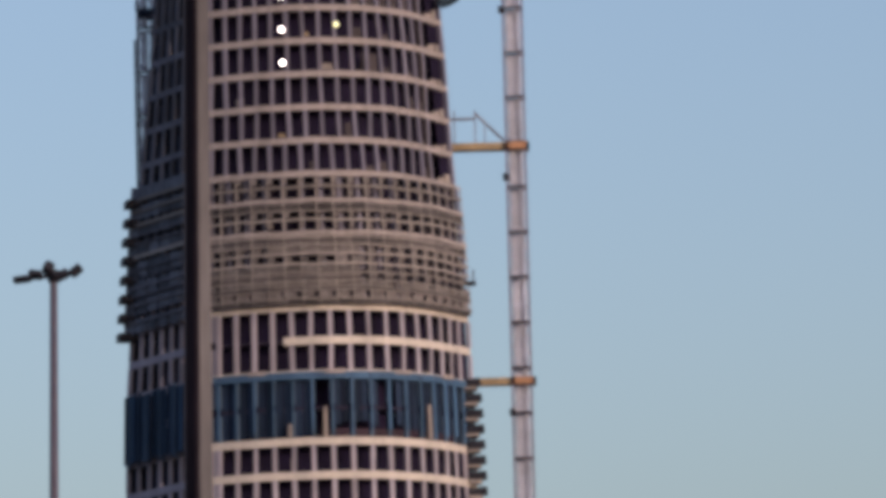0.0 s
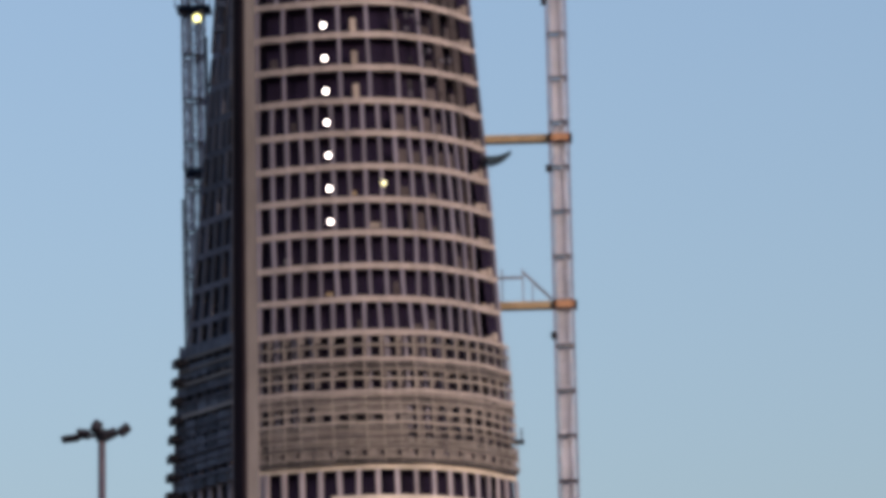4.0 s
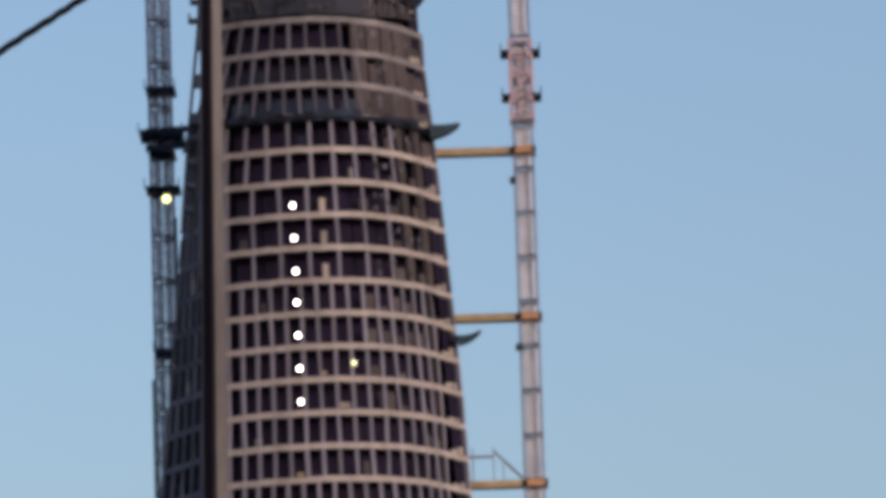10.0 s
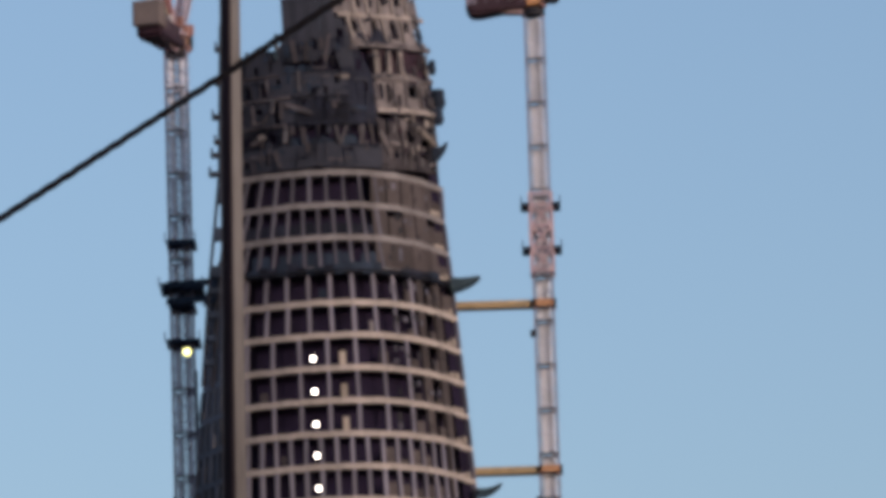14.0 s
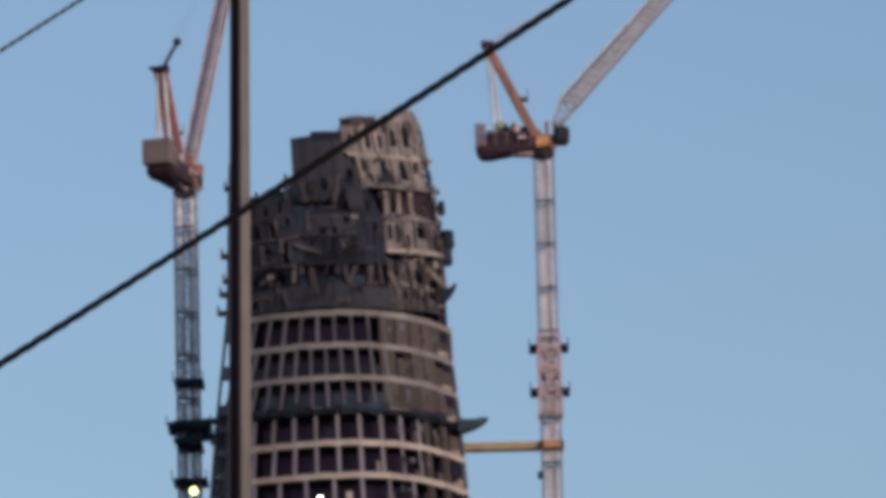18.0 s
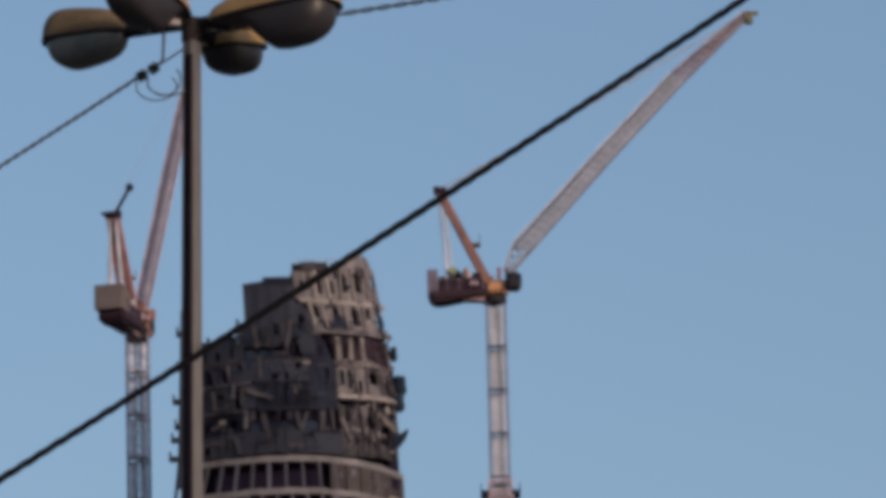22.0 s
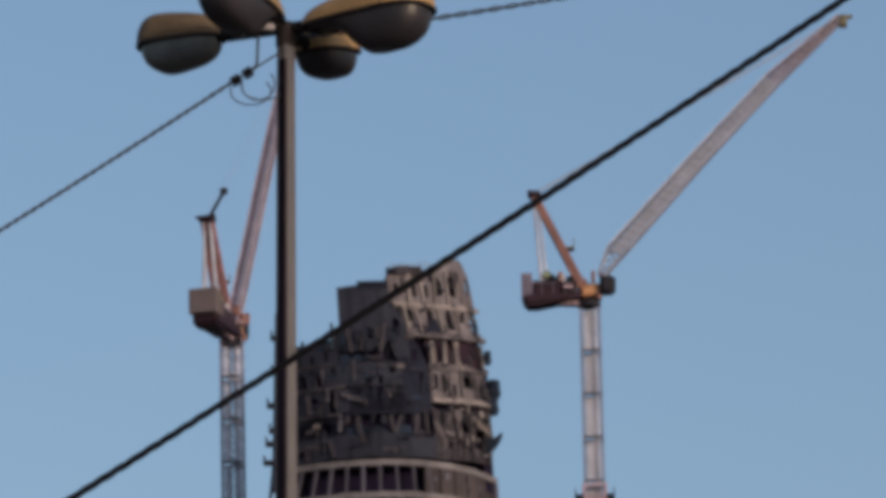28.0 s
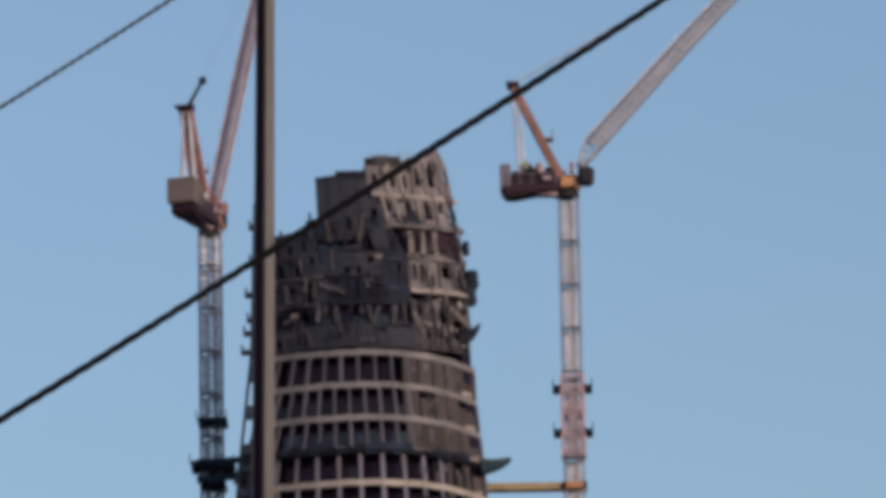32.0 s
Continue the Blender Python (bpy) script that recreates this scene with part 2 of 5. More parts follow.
def left(s, z, out=0.0):
    """A place on the shaded side, from the corner (0) back to its far edge (1)."""
    c, r, e = at(CORNER, z), at(RIGHT_EDGE, z), at(LEFT_EDGE, z)
    def raw(v):
        y = FRONT + bow(0) * (r - c) + v * 1.9 * (c - e)
        return Vector(((c + v * (e - c)) * y / FRONT, y, z))
    p = raw(s)
    if out:
        d = raw(min(1, s + 0.02)) - raw(max(0, s - 0.02))
        p += Vector((-abs(d.y), -abs(d.x), 0)).normalized() * out
    return p


def outline(z, out=0.0, inset=0.0):
    """The closed plan at a height, anticlockwise from above."""
    ps = [left(s, z, out) for s in (1, 0.66, 0.33, 0.04)] + [front(u / 22, z, out) for u in range(23)]
    c, r, e = at(CORNER, z), at(RIGHT_EDGE, z), at(LEFT_EDGE, z)
    w = r - c
    ps += [Vector((r - 0.02 * w, FRONT + 0.72 * w, z)), Vector((r - 0.2 * w, FRONT + 0.98 * w, z)), Vector((c + 0.4 * w, FRONT + 1.08 * w, z)), Vector((e + 0.1 * w, FRONT + 0.95 * w, z)), Vector((e - 0.01 * w, FRONT + 0.72 * w, z))]
    if inset:
        m = sum(ps, Vector()) / len(ps)
        ps = [p + (m - p).normalized() * inset for p in ps]
    return ps


def level(k):
    return Z0 + STOREY * k


def ring(bm, lower, upper):
    a, b = [bm.verts.new(p) for p in lower], [bm.verts.new(p) for p in upper]
    for i in range(len(a)):
        j = (i + 1) % len(a)
        bm.faces.new((a[i], a[j], b[j], b[i]))
    return a, b


def shell(bm, z0, z1, out=0.0, inset=0.0, cap=True):
    a, b = ring(bm, outline(z0, out, inset), outline(z1, out, inset))
    if cap:
        bm.faces.new(a)
        bm.faces.new(b)


def strip(bm, places, z0, z1, out, thick):
    """A band that follows places (functions of z and proudness) between two heights."""
    rows = [[bm.verts.new(f(z, o)) for f in places] for z, o in ((z0, out), (z1, out), (z1, out - thick), (z0, out - thick))]
    for r in range(4):
        for i in range(len(places) - 1):
            bm.faces.new((rows[r][i], rows[r][i + 1], rows[(r + 1) % 4][i + 1], rows[(r + 1) % 4][i]))
    for i in (0, -1):
        bm.faces.new([rows[r][i] for r in range(4)])


def F(u):
    return lambda z, o: front(u, z, o)


def L(s):
    return lambda z, o: left(s, z, o)


def stations(z, spacing, u0, u1):
    """Parameters along the front at even true spacing."""
    us = np.linspace(u0, u1, 200)
    ps = [front(u, z) for u in us]
    run = np.concatenate([[0], np.cumsum([(b - a).length for a, b in zip(ps, ps[1:])])])
    n = max(1, round(run[-1] / spacing))
    return [float(np.interp(i * run[-1] / n, run, us)) for i in range(n + 1)]


def upright(f, z0, z1, out, w, d):
    """Pose and size of a post that stands on the outline between two heights."""
    p, q = f(z0, out), f(z1, out)
    side = f((z0 + z1) / 2, out + 1) - f((z0 + z1) / 2, out)
    z = (q - p).normalized()
    y = -side.normalized()
    x = y.cross(z).normalized()
    y = z.cross(x)
    m = Matrix((x, y, z)).transposed().to_4x4()
    m.translation = (p + q) / 2
    return sized(m, w, d, (q - p).length)


rnd = random.Random(5)
TOP = 24                                     # last finished level
tower = thing("tower", (-13, FRONT + 15, 0), "tall unfinished curved concrete tower with open storeys and wrapped top", "tower")

bm = bmesh.new()
shell(bm, -1.0, level(-3), 0, 0)
part("lower_shaft", bm, SOFFIT, tower, "plain concrete lower shaft")
# core wall coloured near-black so the openings read as shaded
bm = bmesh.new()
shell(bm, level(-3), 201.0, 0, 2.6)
part("core_wall", bm, CORE, tower, "inner concrete core, near-black for the storeys' shade")
# back wall added so that no sky shows through the openings
bm = bmesh.new()
rows = []
for z in [level(-3) + 0.02] + [level(k) for k in range(0, TOP + 1, 4)] + [200.5]:
    o = outline(z, 0, 0.35)
    rows.append([bm.verts.new(v) for v in o[25:] + o[:1]])
for a, b in zip(rows, rows[1:]):
    for i in range(len(a) - 1):
        bm.faces.new((a[i], a[i + 1], b[i + 1], b[i]))
part("back_wall", bm, CORE, tower, "plain closed back of the tower")

for k in range(-3, TOP + 1):
    z = level(k)
    BANDH = 0.94 if k < 9 else 0.76
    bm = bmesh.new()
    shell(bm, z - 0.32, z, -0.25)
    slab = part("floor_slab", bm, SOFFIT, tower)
    bm = bmesh.new()
    hidden = k in (2, 6, 7, 8)
    us = [i / 26 for i in range(27)]
    if k == 4:
        us = [0.315] + [u for u in us if u > 0.33]
    sag = [rnd.uniform(-1, 1) * (0.03 if k < 9 else 0.04 if k < 15 else 0.06) for u in us]
    strip(bm, [(lambda zz, o, u=u, d=d: front(u, zz + d, o + 0.4 * d)) for u, d in zip(us, sag)], z - (0.62 if not hidden else 0.3), z + (BANDH - 0.62 if not hidden else 0.0), 0.14 if not hidden else -0.5, 0.45)
    raw = k > 20
    band = part("slab_edge", bm, RAWBAND if raw else NEWBAND if k < 6 else BAND, tower, "raw brown-grey slab edge" if raw else "pale beige slab edge")
    pier_mat = RAWPIER if raw else NETPIER if k in (1, 2) else NEWPIER if k < 6 else PIER
    bm = bmesh.new()
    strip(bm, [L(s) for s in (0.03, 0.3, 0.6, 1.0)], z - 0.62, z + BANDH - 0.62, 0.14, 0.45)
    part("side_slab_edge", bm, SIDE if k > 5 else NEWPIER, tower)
    if k == TOP:
        break
    z0, z1 = z + BANDH - 0.62, level(k + 1) - 0.62
    # piers of the front
    if k <= 8:
        pitch, wide, end = 2.36, 0.56, 1.0
    elif k <= 15:
        pitch, wide, end = 1.98, 0.46, 0.91
    elif k <= 18:
        pitch, wide, end = 3.35, 0.42, 0.76
    elif k <= 20:
        pitch, wide, end = 2.85, 0.46, 0.80
    else:
        pitch, wide, end = 2.0, 0.40, 0.68
    spots = stations(z, pitch, 0.075 if k < 5 else 0.055, end)
    for u in spots:
        if k == 3 and u < 0.3:
            continue
        if k == 4 and u < 0.3:
            piece("pier", pier_mat, band, upright(F(u), level(3) + 0.36, z1, 0.02, wide, 0.5))
            continue
        if k >= 19:
            lean = (1.0 if raw else 0.35) * (0.009 * max(0.0, 1 - u / 0.36) - 0.003 * max(0.0, (u - 0.45) / 0.2)) + rnd.uniform(-0.0006, 0.0006)
            piece("pier", pier_mat, band, upright(lambda z, o, u=u, g=lean, zc=(z0 + z1) / 2: front(u + g * (z - zc), z, o), z0, z1, 0.02, wide * rnd.uniform(0.82, 1.14), 0.22))
            continue
        piece("pier", pier_mat, band, upright(F(u), z0, z1, 0.02, wide * rnd.uniform(0.82, 1.14), 0.32 if k < 15 else 0.22) @ pose(0, 0, 0, 0, rnd.uniform(-0.5, 0.5), 0))
    # corner pier
    bm = bmesh.new()
    strip(bm, [F(0.0), F(0.03), F(0.072 if k < 5 else 0.035)], z0, z1, 0.04, 0.5)
    part("corner_pier", bm, pier_mat, band)
    # narrow bays and cladding towards the right end, with the open loggia at the end
    if 9 <= k <= 15:
        for i, u in enumerate(spots[:-1]):
            if u > 0.6 and rnd.random() < 0.3:
                piece("infill_panel", CLAD, band, upright(F((u + spots[i + 1]) / 2), z0, z0 + rnd.uniform(0.6, 2.4), -0.2, 1.2, 0.1))
    elif 16 <= k <= 20:
        for i, u in enumerate(stations(z, 1.9, 0.79, 0.92)):
            low = i % 2 == 0
            piece("cladding_panel", CLAD, band, upright(F(u), z0, z1 if not low else z0 + rnd.uniform(0.8, 2.0), -0.08, 1.0 + 0.4 * rnd.random(), 0.3))
    elif 21 <= k:
        for i, u in enumerate(stations(z, 2.1, 0.69, 0.925)):
            piece("cladding_panel", CLAD, band, upright(F(u), z0, z1 - (0.9 if k == 22 and i % 3 == 1 else 0.02), -0.04, 2.05, 0.3))
    # patches on the cladding; the steel-dark ones stand for small openings' shade
    if k >= 16:
        for i in range(7):
            u, zz = rnd.uniform(0.70, 0.92), z0 + rnd.uniform(0.1, 2.2)
            piece("opening_cover", STEEL if i % 3 else RAWPIER, band, upright(F(u), zz, zz + rnd.uniform(0.4, 1.1), 0.13, rnd.uniform(0.25, 0.7), 0.06))
    if k >= 9:
        low, high = (0.35, 0.7, 0.5, 0.9, 0.6)[k % 5], (1.1, 1.7, 0.8, 1.4, 1.9)[k % 5]
        piece("loggia_parapet", PALE, band, upright(F(0.945), z0, z0 + low * 0.7, 0.1, 1.7, 0.3) @ pose(0, 0, 0, 0, rnd.uniform(-4, 2), 0), "light loggia parapet panel")
        piece("loggia_parapet", PALE, band, upright(F(0.968), z0, z0 + high * 0.55, 0.14, 0.6 + 0.3 * (k % 2), 0.3) @ pose(0, 0, 0, 0, rnd.uniform(-6, 6), 0), "light loggia parapet panel")
        piece("end_pier", PIER if k < 15 else RAWPIER, band, upright(F(0.992), z0, z1, 0.05, 0.5, 0.5))
        piece("loggia_side_wall", CLAD, band, upright(F(0.905), z0, z1, -0.1, 0.5, 0.5))
    if k >= 20:
        piece("loggia_panel", CLAD, band, upright(F(0.962), z0, z1 - (1.5 if k % 2 else 1.1), -0.05, 2.3, 0.25))
    # piers of the shaded side
    n = 6 if k < 9 else 5
    for i in range(n + 1):
        f = 0.1 + i / n * 0.88
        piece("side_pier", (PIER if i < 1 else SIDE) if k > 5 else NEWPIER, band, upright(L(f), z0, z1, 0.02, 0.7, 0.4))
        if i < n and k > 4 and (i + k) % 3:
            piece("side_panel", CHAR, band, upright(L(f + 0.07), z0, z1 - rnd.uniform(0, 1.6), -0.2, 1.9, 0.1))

# inner half-height walls seen through the mid floors
for k in (16, 17, 18):
    piece("inner_post", PALE, tower, upright(F(0.475), level(k) + 0.3, level(k) + 2.0, -0.9, 0.75, 0.4), "pale half-height post behind the opening")

# odd sheets and boards left in the openings
for k, u, h, w, mat in ((11, 0.165, 0.9, 0.9, PALE), (12, 0.53, 0.7, 1.6, PALE), (13, 0.44, 0.5, 0.8, OCHRE), (10, 0.33, 0.4, 0.9, OCHRE), (0, 0.34, 1.6, 0.6, PALE), (19, 0.62, 1.3, 0.8, RAWBAND), (17, 0.12, 1.1, 1.0, CLAD), (14, 0.71, 1.4, 0.7, CLAD),
                        (10, 0.6, 1.6, 0.8, CLAD), (15, 0.2, 1.2, 0.7, CLAD), (12, 0.68, 2.2, 0.9, CLAD), (9, 0.45, 1.0, 0.8, CLAD), (20, 0.4, 1.2, 1.0, NAVY), (18, 0.66, 1.6, 1.2, CLAD)):
    z = level(k) + 0.36
    b = thing("loose_board", front(u, z, -0.4), "loose board leaning in an open storey of the tower", "board", "boards left in the openings")
    piece("sheet", mat, b, upright(F(u), z, z + h, -0.35, w, 0.08))

# ---- work lights hung in the openings ----
def work_light(p, mat, r, label, group):
    t = thing("work_light", p, label, "work light", group)
    bm = bmesh.new()
    tube(bm, p + Vector((0, 0.35, 0)), p + Vector((0, -0.05, 0)), r * 0.75, r * 1.12, 16)
    part("housing", bm, STEEL, t)
    bm = bmesh.new()
    bmesh.ops.create_uvsphere(bm, u_segments=16, v_segments=8, radius=r, matrix=Matrix.Translation(p + Vector((0, -0.05, 0))) @ Matrix.Diagonal((1, 0.35, 1, 1)))
    smooth(part("lens", bm, mat, t, "glowing lens"))
    return t


for k in range(12, 19):
    zl = level(k) + (1.15 if k < 16 else 0.95)
    p = front(0.347, zl, 0.45)
    work_light(p, GLOW, 0.29, "bright white round work light glowing in an open storey", "work lights up the facade")
work_light(front(0.565, level(13) + 1.7, 0.3), GLOWDIM, 0.34, "smaller dim work light glowing in an open storey", "work lights up the facade")

# ---- blue netting over two storeys ----
net = thing("blue_debris_net", (-13, FRONT, level(1)), "deep blue debris netting wrapped round two storeys of the tower", "debris net")
us = stations(level(1), 2.36, 0.075, 1.0)
for i, (a, b) in enumerate(zip(us, us[1:])):
    middle = 0.38 < a < 0.72
    w = (b - a) * 0.5
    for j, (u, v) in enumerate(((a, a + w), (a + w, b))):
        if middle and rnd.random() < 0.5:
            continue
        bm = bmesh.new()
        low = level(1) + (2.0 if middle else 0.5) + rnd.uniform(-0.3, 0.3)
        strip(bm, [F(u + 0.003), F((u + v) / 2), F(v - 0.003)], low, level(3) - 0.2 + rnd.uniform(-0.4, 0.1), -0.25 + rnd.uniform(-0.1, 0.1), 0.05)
        part("net_panel", bm, NETB, net, "blue net, coloured darker for the shaded bays")
    bm = bmesh.new()
    strip(bm, [F(a - 0.0045), F(a), F(a + 0.0045)], level(1) + 0.9 + rnd.uniform(-0.4, 0.4), level(3) - 0.1, 0.34, 0.1)
    part("net_fold", bm, BLUE, net)
for i in range(9):
    a, b = i / 9 + 0.02, (i + 1) / 9 + 0.02
    bm = bmesh.new()
    strip(bm, [L(a), L((a + b) / 2), L(b)], level(1) - 0.2 + rnd.uniform(-0.2, 0.2), level(3) - 0.2 + rnd.uniform(-0.2, 0.2), 0.85 + 0.2 * (i % 2), 0.05)
    part("net_panel", bm, BLUE, net)
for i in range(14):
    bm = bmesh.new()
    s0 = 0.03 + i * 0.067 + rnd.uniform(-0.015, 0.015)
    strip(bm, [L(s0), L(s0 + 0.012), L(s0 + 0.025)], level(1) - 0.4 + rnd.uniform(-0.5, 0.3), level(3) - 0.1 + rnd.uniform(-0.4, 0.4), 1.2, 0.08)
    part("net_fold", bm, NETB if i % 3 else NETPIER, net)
bm = bmesh.new()
strip(bm, [F(u) for u in (0.06, 0.2, 0.35, 0.5, 0.7, 0.85, 0.99)], level(3) - 0.8, level(3) + 0.12, 0.6, 0.12)
part("top_cord", bm, BLUE, net)
for u in (0.22, 0.5, 0.74, 0.9):
    piece("pale_board", BAND, net, upright(F(u), level(3) - 0.15, level(3) + 0.35, 0.72, 2.4, 0.1), "pale board laid along the net's top")

bm = bmesh.new()
strip(bm, [F(0.44 + 0.05 * i) for i in range(11)], level(1) + 0.3, level(1) + 1.35, -0.1, 0.1)
part("low_screen", bm, MAROON, net, "dark maroon low screen under the netting")
for u, z0, z1 in ((0.462, 91.9, 95.6), (0.83, 92.0, 96.2), (0.335, 92.0, 93.6)):
    piece("pale_prop", PALE, net, upright(F(u), z0, z1, 0.5, 0.5, 0.3), "pale upright prop before the netting")

# ---- mesh-clad scaffold round levels 5 to 9 ----
scaf = thing("facade_scaffold", (-13, FRONT, level(5)), "dusty scaffold with boards and mesh panels wrapped round four storeys", "scaffold")
us = stations(level(7), 1.98, 0.045, 0.995)
SAG = [rnd.uniform(-0.09, 0.09) for i in range(24)]
ST = level(9) - 0.13
# decks and rails, metres below the scaffold's top
for i, (dz, h, mat, name) in enumerate(((0.4, 0.4, BAND, "deck_edge"), (1.85, 0.34, RAIL, "mid_rail"), (3.55, 0.5, BAND, "deck_edge"), (4.85, 0.2, RAIL, "mid_rail"), (5.9, 0.3, RAIL, "mid_rail"), (7.5, 0.55, BAND, "deck_edge"), (9.1, 0.22, RAIL, "mid_rail"), (10.15, 0.3, RAIL, "mid_rail"), (11.35, 0.28, RAIL, "mid_rail"), (12.4, 0.3, RAIL, "mid_rail"), (13.5, 0.24, RAIL, "mid_rail"), (14.6, 0.24, RAIL, "mid_rail"), (15.6, 0.3, RAIL, "deck_edge"))):
    z = ST - dz
    bm = bmesh.new()
    strip(bm, [(lambda zz, o, u=u, d=SAG[(n + 5 * i) % 24]: front(u, zz + d, o)) for n, u in enumerate(np.linspace(0.03, 0.995, 22).tolist())], z - h / 2, z + h / 2, 1.0, 0.16)
    part(name, bm, mat, scaf)
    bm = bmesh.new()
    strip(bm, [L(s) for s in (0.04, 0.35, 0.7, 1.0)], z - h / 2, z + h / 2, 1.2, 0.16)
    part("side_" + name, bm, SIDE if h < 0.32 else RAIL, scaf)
# mesh panels bay by bay; some rows leave the bays open
for z1, z0, share, u0, u1 in ((0.65, 1.45, 0.7, 0, 1), (2.05, 3.1, 0.78, 0, 1), (3.8, 4.8, 0.0, 0, 1), (4.95, 5.6, 0.72, 0, 1), (6.05, 7.0, 0.78, 0, 1), (7.8, 9.0, 0.0, 0, 1), (9.2, 10.0, 0.55, 0, 0.28), (9.2, 10.0, 0.0, 0.28, 0.56), (9.2, 10.0, 0.58, 0.56, 1),
                              (10.3, 11.15, 0.7, 0, 0.5), (10.3, 11.15, 0.3, 0.5, 0.62), (10.3, 11.15, 0.72, 0.62, 1), (11.5, 12.25, 0.0, 0, 0.56), (11.5, 12.25, 0.58, 0.56, 1), (12.55, 13.4, 0.0, 0, 0.58), (12.55, 13.4, 0.55, 0.58, 1), (13.6, 14.5, 0.0, 0, 1), (14.7, 15.4, 0.3, 0, 0.6), (14.7, 15.5, 0.35, 0.6, 1), (15.7, 16.4, 0.0, 0, 1)):
    for a, b in zip(us, us[1:]):
        if not u0 <= (a + b) / 2 < u1:
            continue
        open_share = share * rnd.uniform(0.85, 1.1)
        if share == 0 and rnd.random() < 0.03:
            open_share = 0.6
        true = (front(b, ST) - front(a, ST)).length * (1 - open_share)
        piece("mesh_panel", MESHD if z1 in (3.8, 11.5, 13.6, 15.7) or rnd.random() < 0.12 else MESH, scaf, upright(F(a + (b - a) * (1 - open_share) / 2), ST - z0 + rnd.uniform(0, 0.1), ST - z1 - rnd.uniform(0, 0.1), 0.8 + rnd.uniform(-0.06, 0.06), true, 0.05))
# thin strips: steel-dark ones stand in for shadow gaps, pale ones are rails
for dz, h, mat in ((4.35, 0.14, STEEL), (7.95, 0.16, RAIL), (8.45, 0.16, STEEL), (9.02, 0.12, STEEL), (13.05, 0.16, STEEL), (14.05, 0.2, RAIL), (14.35, 0.14, STEEL), (16.05, 0.16, STEEL)):
    bm = bmesh.new()
    strip(bm, [(lambda zz, o, u=u, d=SAG[(3 * n + 7) % 24]: front(u, zz + 0.7 * d, o)) for n, u in enumerate(np.linspace(0.04, 0.985, 20).tolist())], ST - dz - h / 2, ST - dz + h / 2, 0.93, 0.06)
    part("toe_board", bm, mat, scaf)
for u in us:
    piece("standard", RAIL, scaf, upright(F(u), level(5) + 0.4, level(9) - 0.4, 0.86, 0.14, 0.1))
for i in range(8):
    z = level(5) - 0.8 + i * 2.35
    for j in range(6):
        s = 0.1 + j * 0.17
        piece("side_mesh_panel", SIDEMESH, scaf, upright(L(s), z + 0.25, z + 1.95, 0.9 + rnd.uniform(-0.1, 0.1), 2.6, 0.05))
    p = left(1.0, z, 0.3)
    piece("bracket_platform", STEEL, scaf, sized(pose(p.x - 0.35, p.y - 0.5, z, 0, 0, 12), 2.1, 3.0, 0.95), "dark bracket platform at the scaffold's edge")

# brackets below, at the right end
for i in range(10):
    z = 82.4 + i * 1.93
    p = front(0.985, z, 0.2)
    t = thing("edge_bracket", (p.x, p.y, z), "dark steel safety bracket sticking out of the tower's edge", "bracket", "safety brackets at the tower's edge")
    bm = bmesh.new()
    box(bm, pose(p.x + 0.55, p.y - 0.2, z, 0, -6, 0), 2.3 - 0.12 * max(0, i - 6), 2.2, 0.95, 0.12)
    part("tray", bm, STEEL, t)
    bm = bmesh.new()
    box(bm, pose(p.x + 0.25, p.y - 0.3, z - 0.75), 1.7, 2.2, 0.4, 0.05)
    part("plank", bm, PALE, t, "pale plank")
p = front(0.99, 112.4, 0.2)
t = thing("edge_bracket", (p.x, p.y, 112.4), "small railed platform sticking out of the scaffold's edge", "bracket", "safety brackets at the tower's edge")
bm = bmesh.new()
box(bm, pose(p.x + 0.6, p.y - 0.2, 112.2), 2.0, 1.6, 0.4, 0.05)
part("tray", bm, STEEL, t)
bm = bmesh.new()
beam(bm, (p.x + 1.3, p.y - 0.9, 112.3), (p.x + 1.3, p.y - 0.9, 113.8), 0.2)
part("rail_post", bm, RING, t)

# ---- dark netted platform at level 21, with its scoops ----
plat = thing("catch_platform", (-13, FRONT, level(20) + 3.9), "navy netted catch platform wrapped round the tower", "catch platform")
us = [i / 24 for i in range(25)]
for i, (a, b) in enumerate(zip(us, us[1:])):
    bm = bmesh.new()
    strip(bm, [F(a), F((a + b) / 2), F(b)], level(21) - 0.75 + rnd.uniform(-0.15, 0.1), level(21) + 0.45 + rnd.uniform(-0.6, 0.35) - 0.6 * max(0, a - 0.55), 0.75 + rnd.uniform(-0.1, 0.1), 0.08)
    part("net_panel", bm, rnd.choice((NAVY, NAVY, CHAR)), plat)
bm = bmesh.new()
strip(bm, [F(u) for u in us], level(21) - 0.55, level(21) - 0.3, 1.0, 0.6)
part("deck", bm, CHAR, plat)
for i in range(4):
    bm = bmesh.new()
    strip(bm, [L(i / 4), L(i / 4 + 0.24)], level(21) - 2.4, level(21) + 1.2, 1.0, 0.1)
    part("net_panel", bm, NAVY, plat)
# lower nets that hang before the storeys above
for k, hi in ((21, 2.0), (22, 1.55)):
    for i, (a, b) in enumerate(zip(us[:16], us[1:17])):
        if k == 22 or rnd.random() < 0.85:
            bm = bmesh.new()
            strip(bm, [F(a + 0.002), F(b - 0.002)], level(k) + 0.3, level(k) + hi + rnd.uniform(-0.2, 0.2), 0.08, 0.05)
            part("hanging_net", bm, NAVY if k == 21 else CHAR, plat)


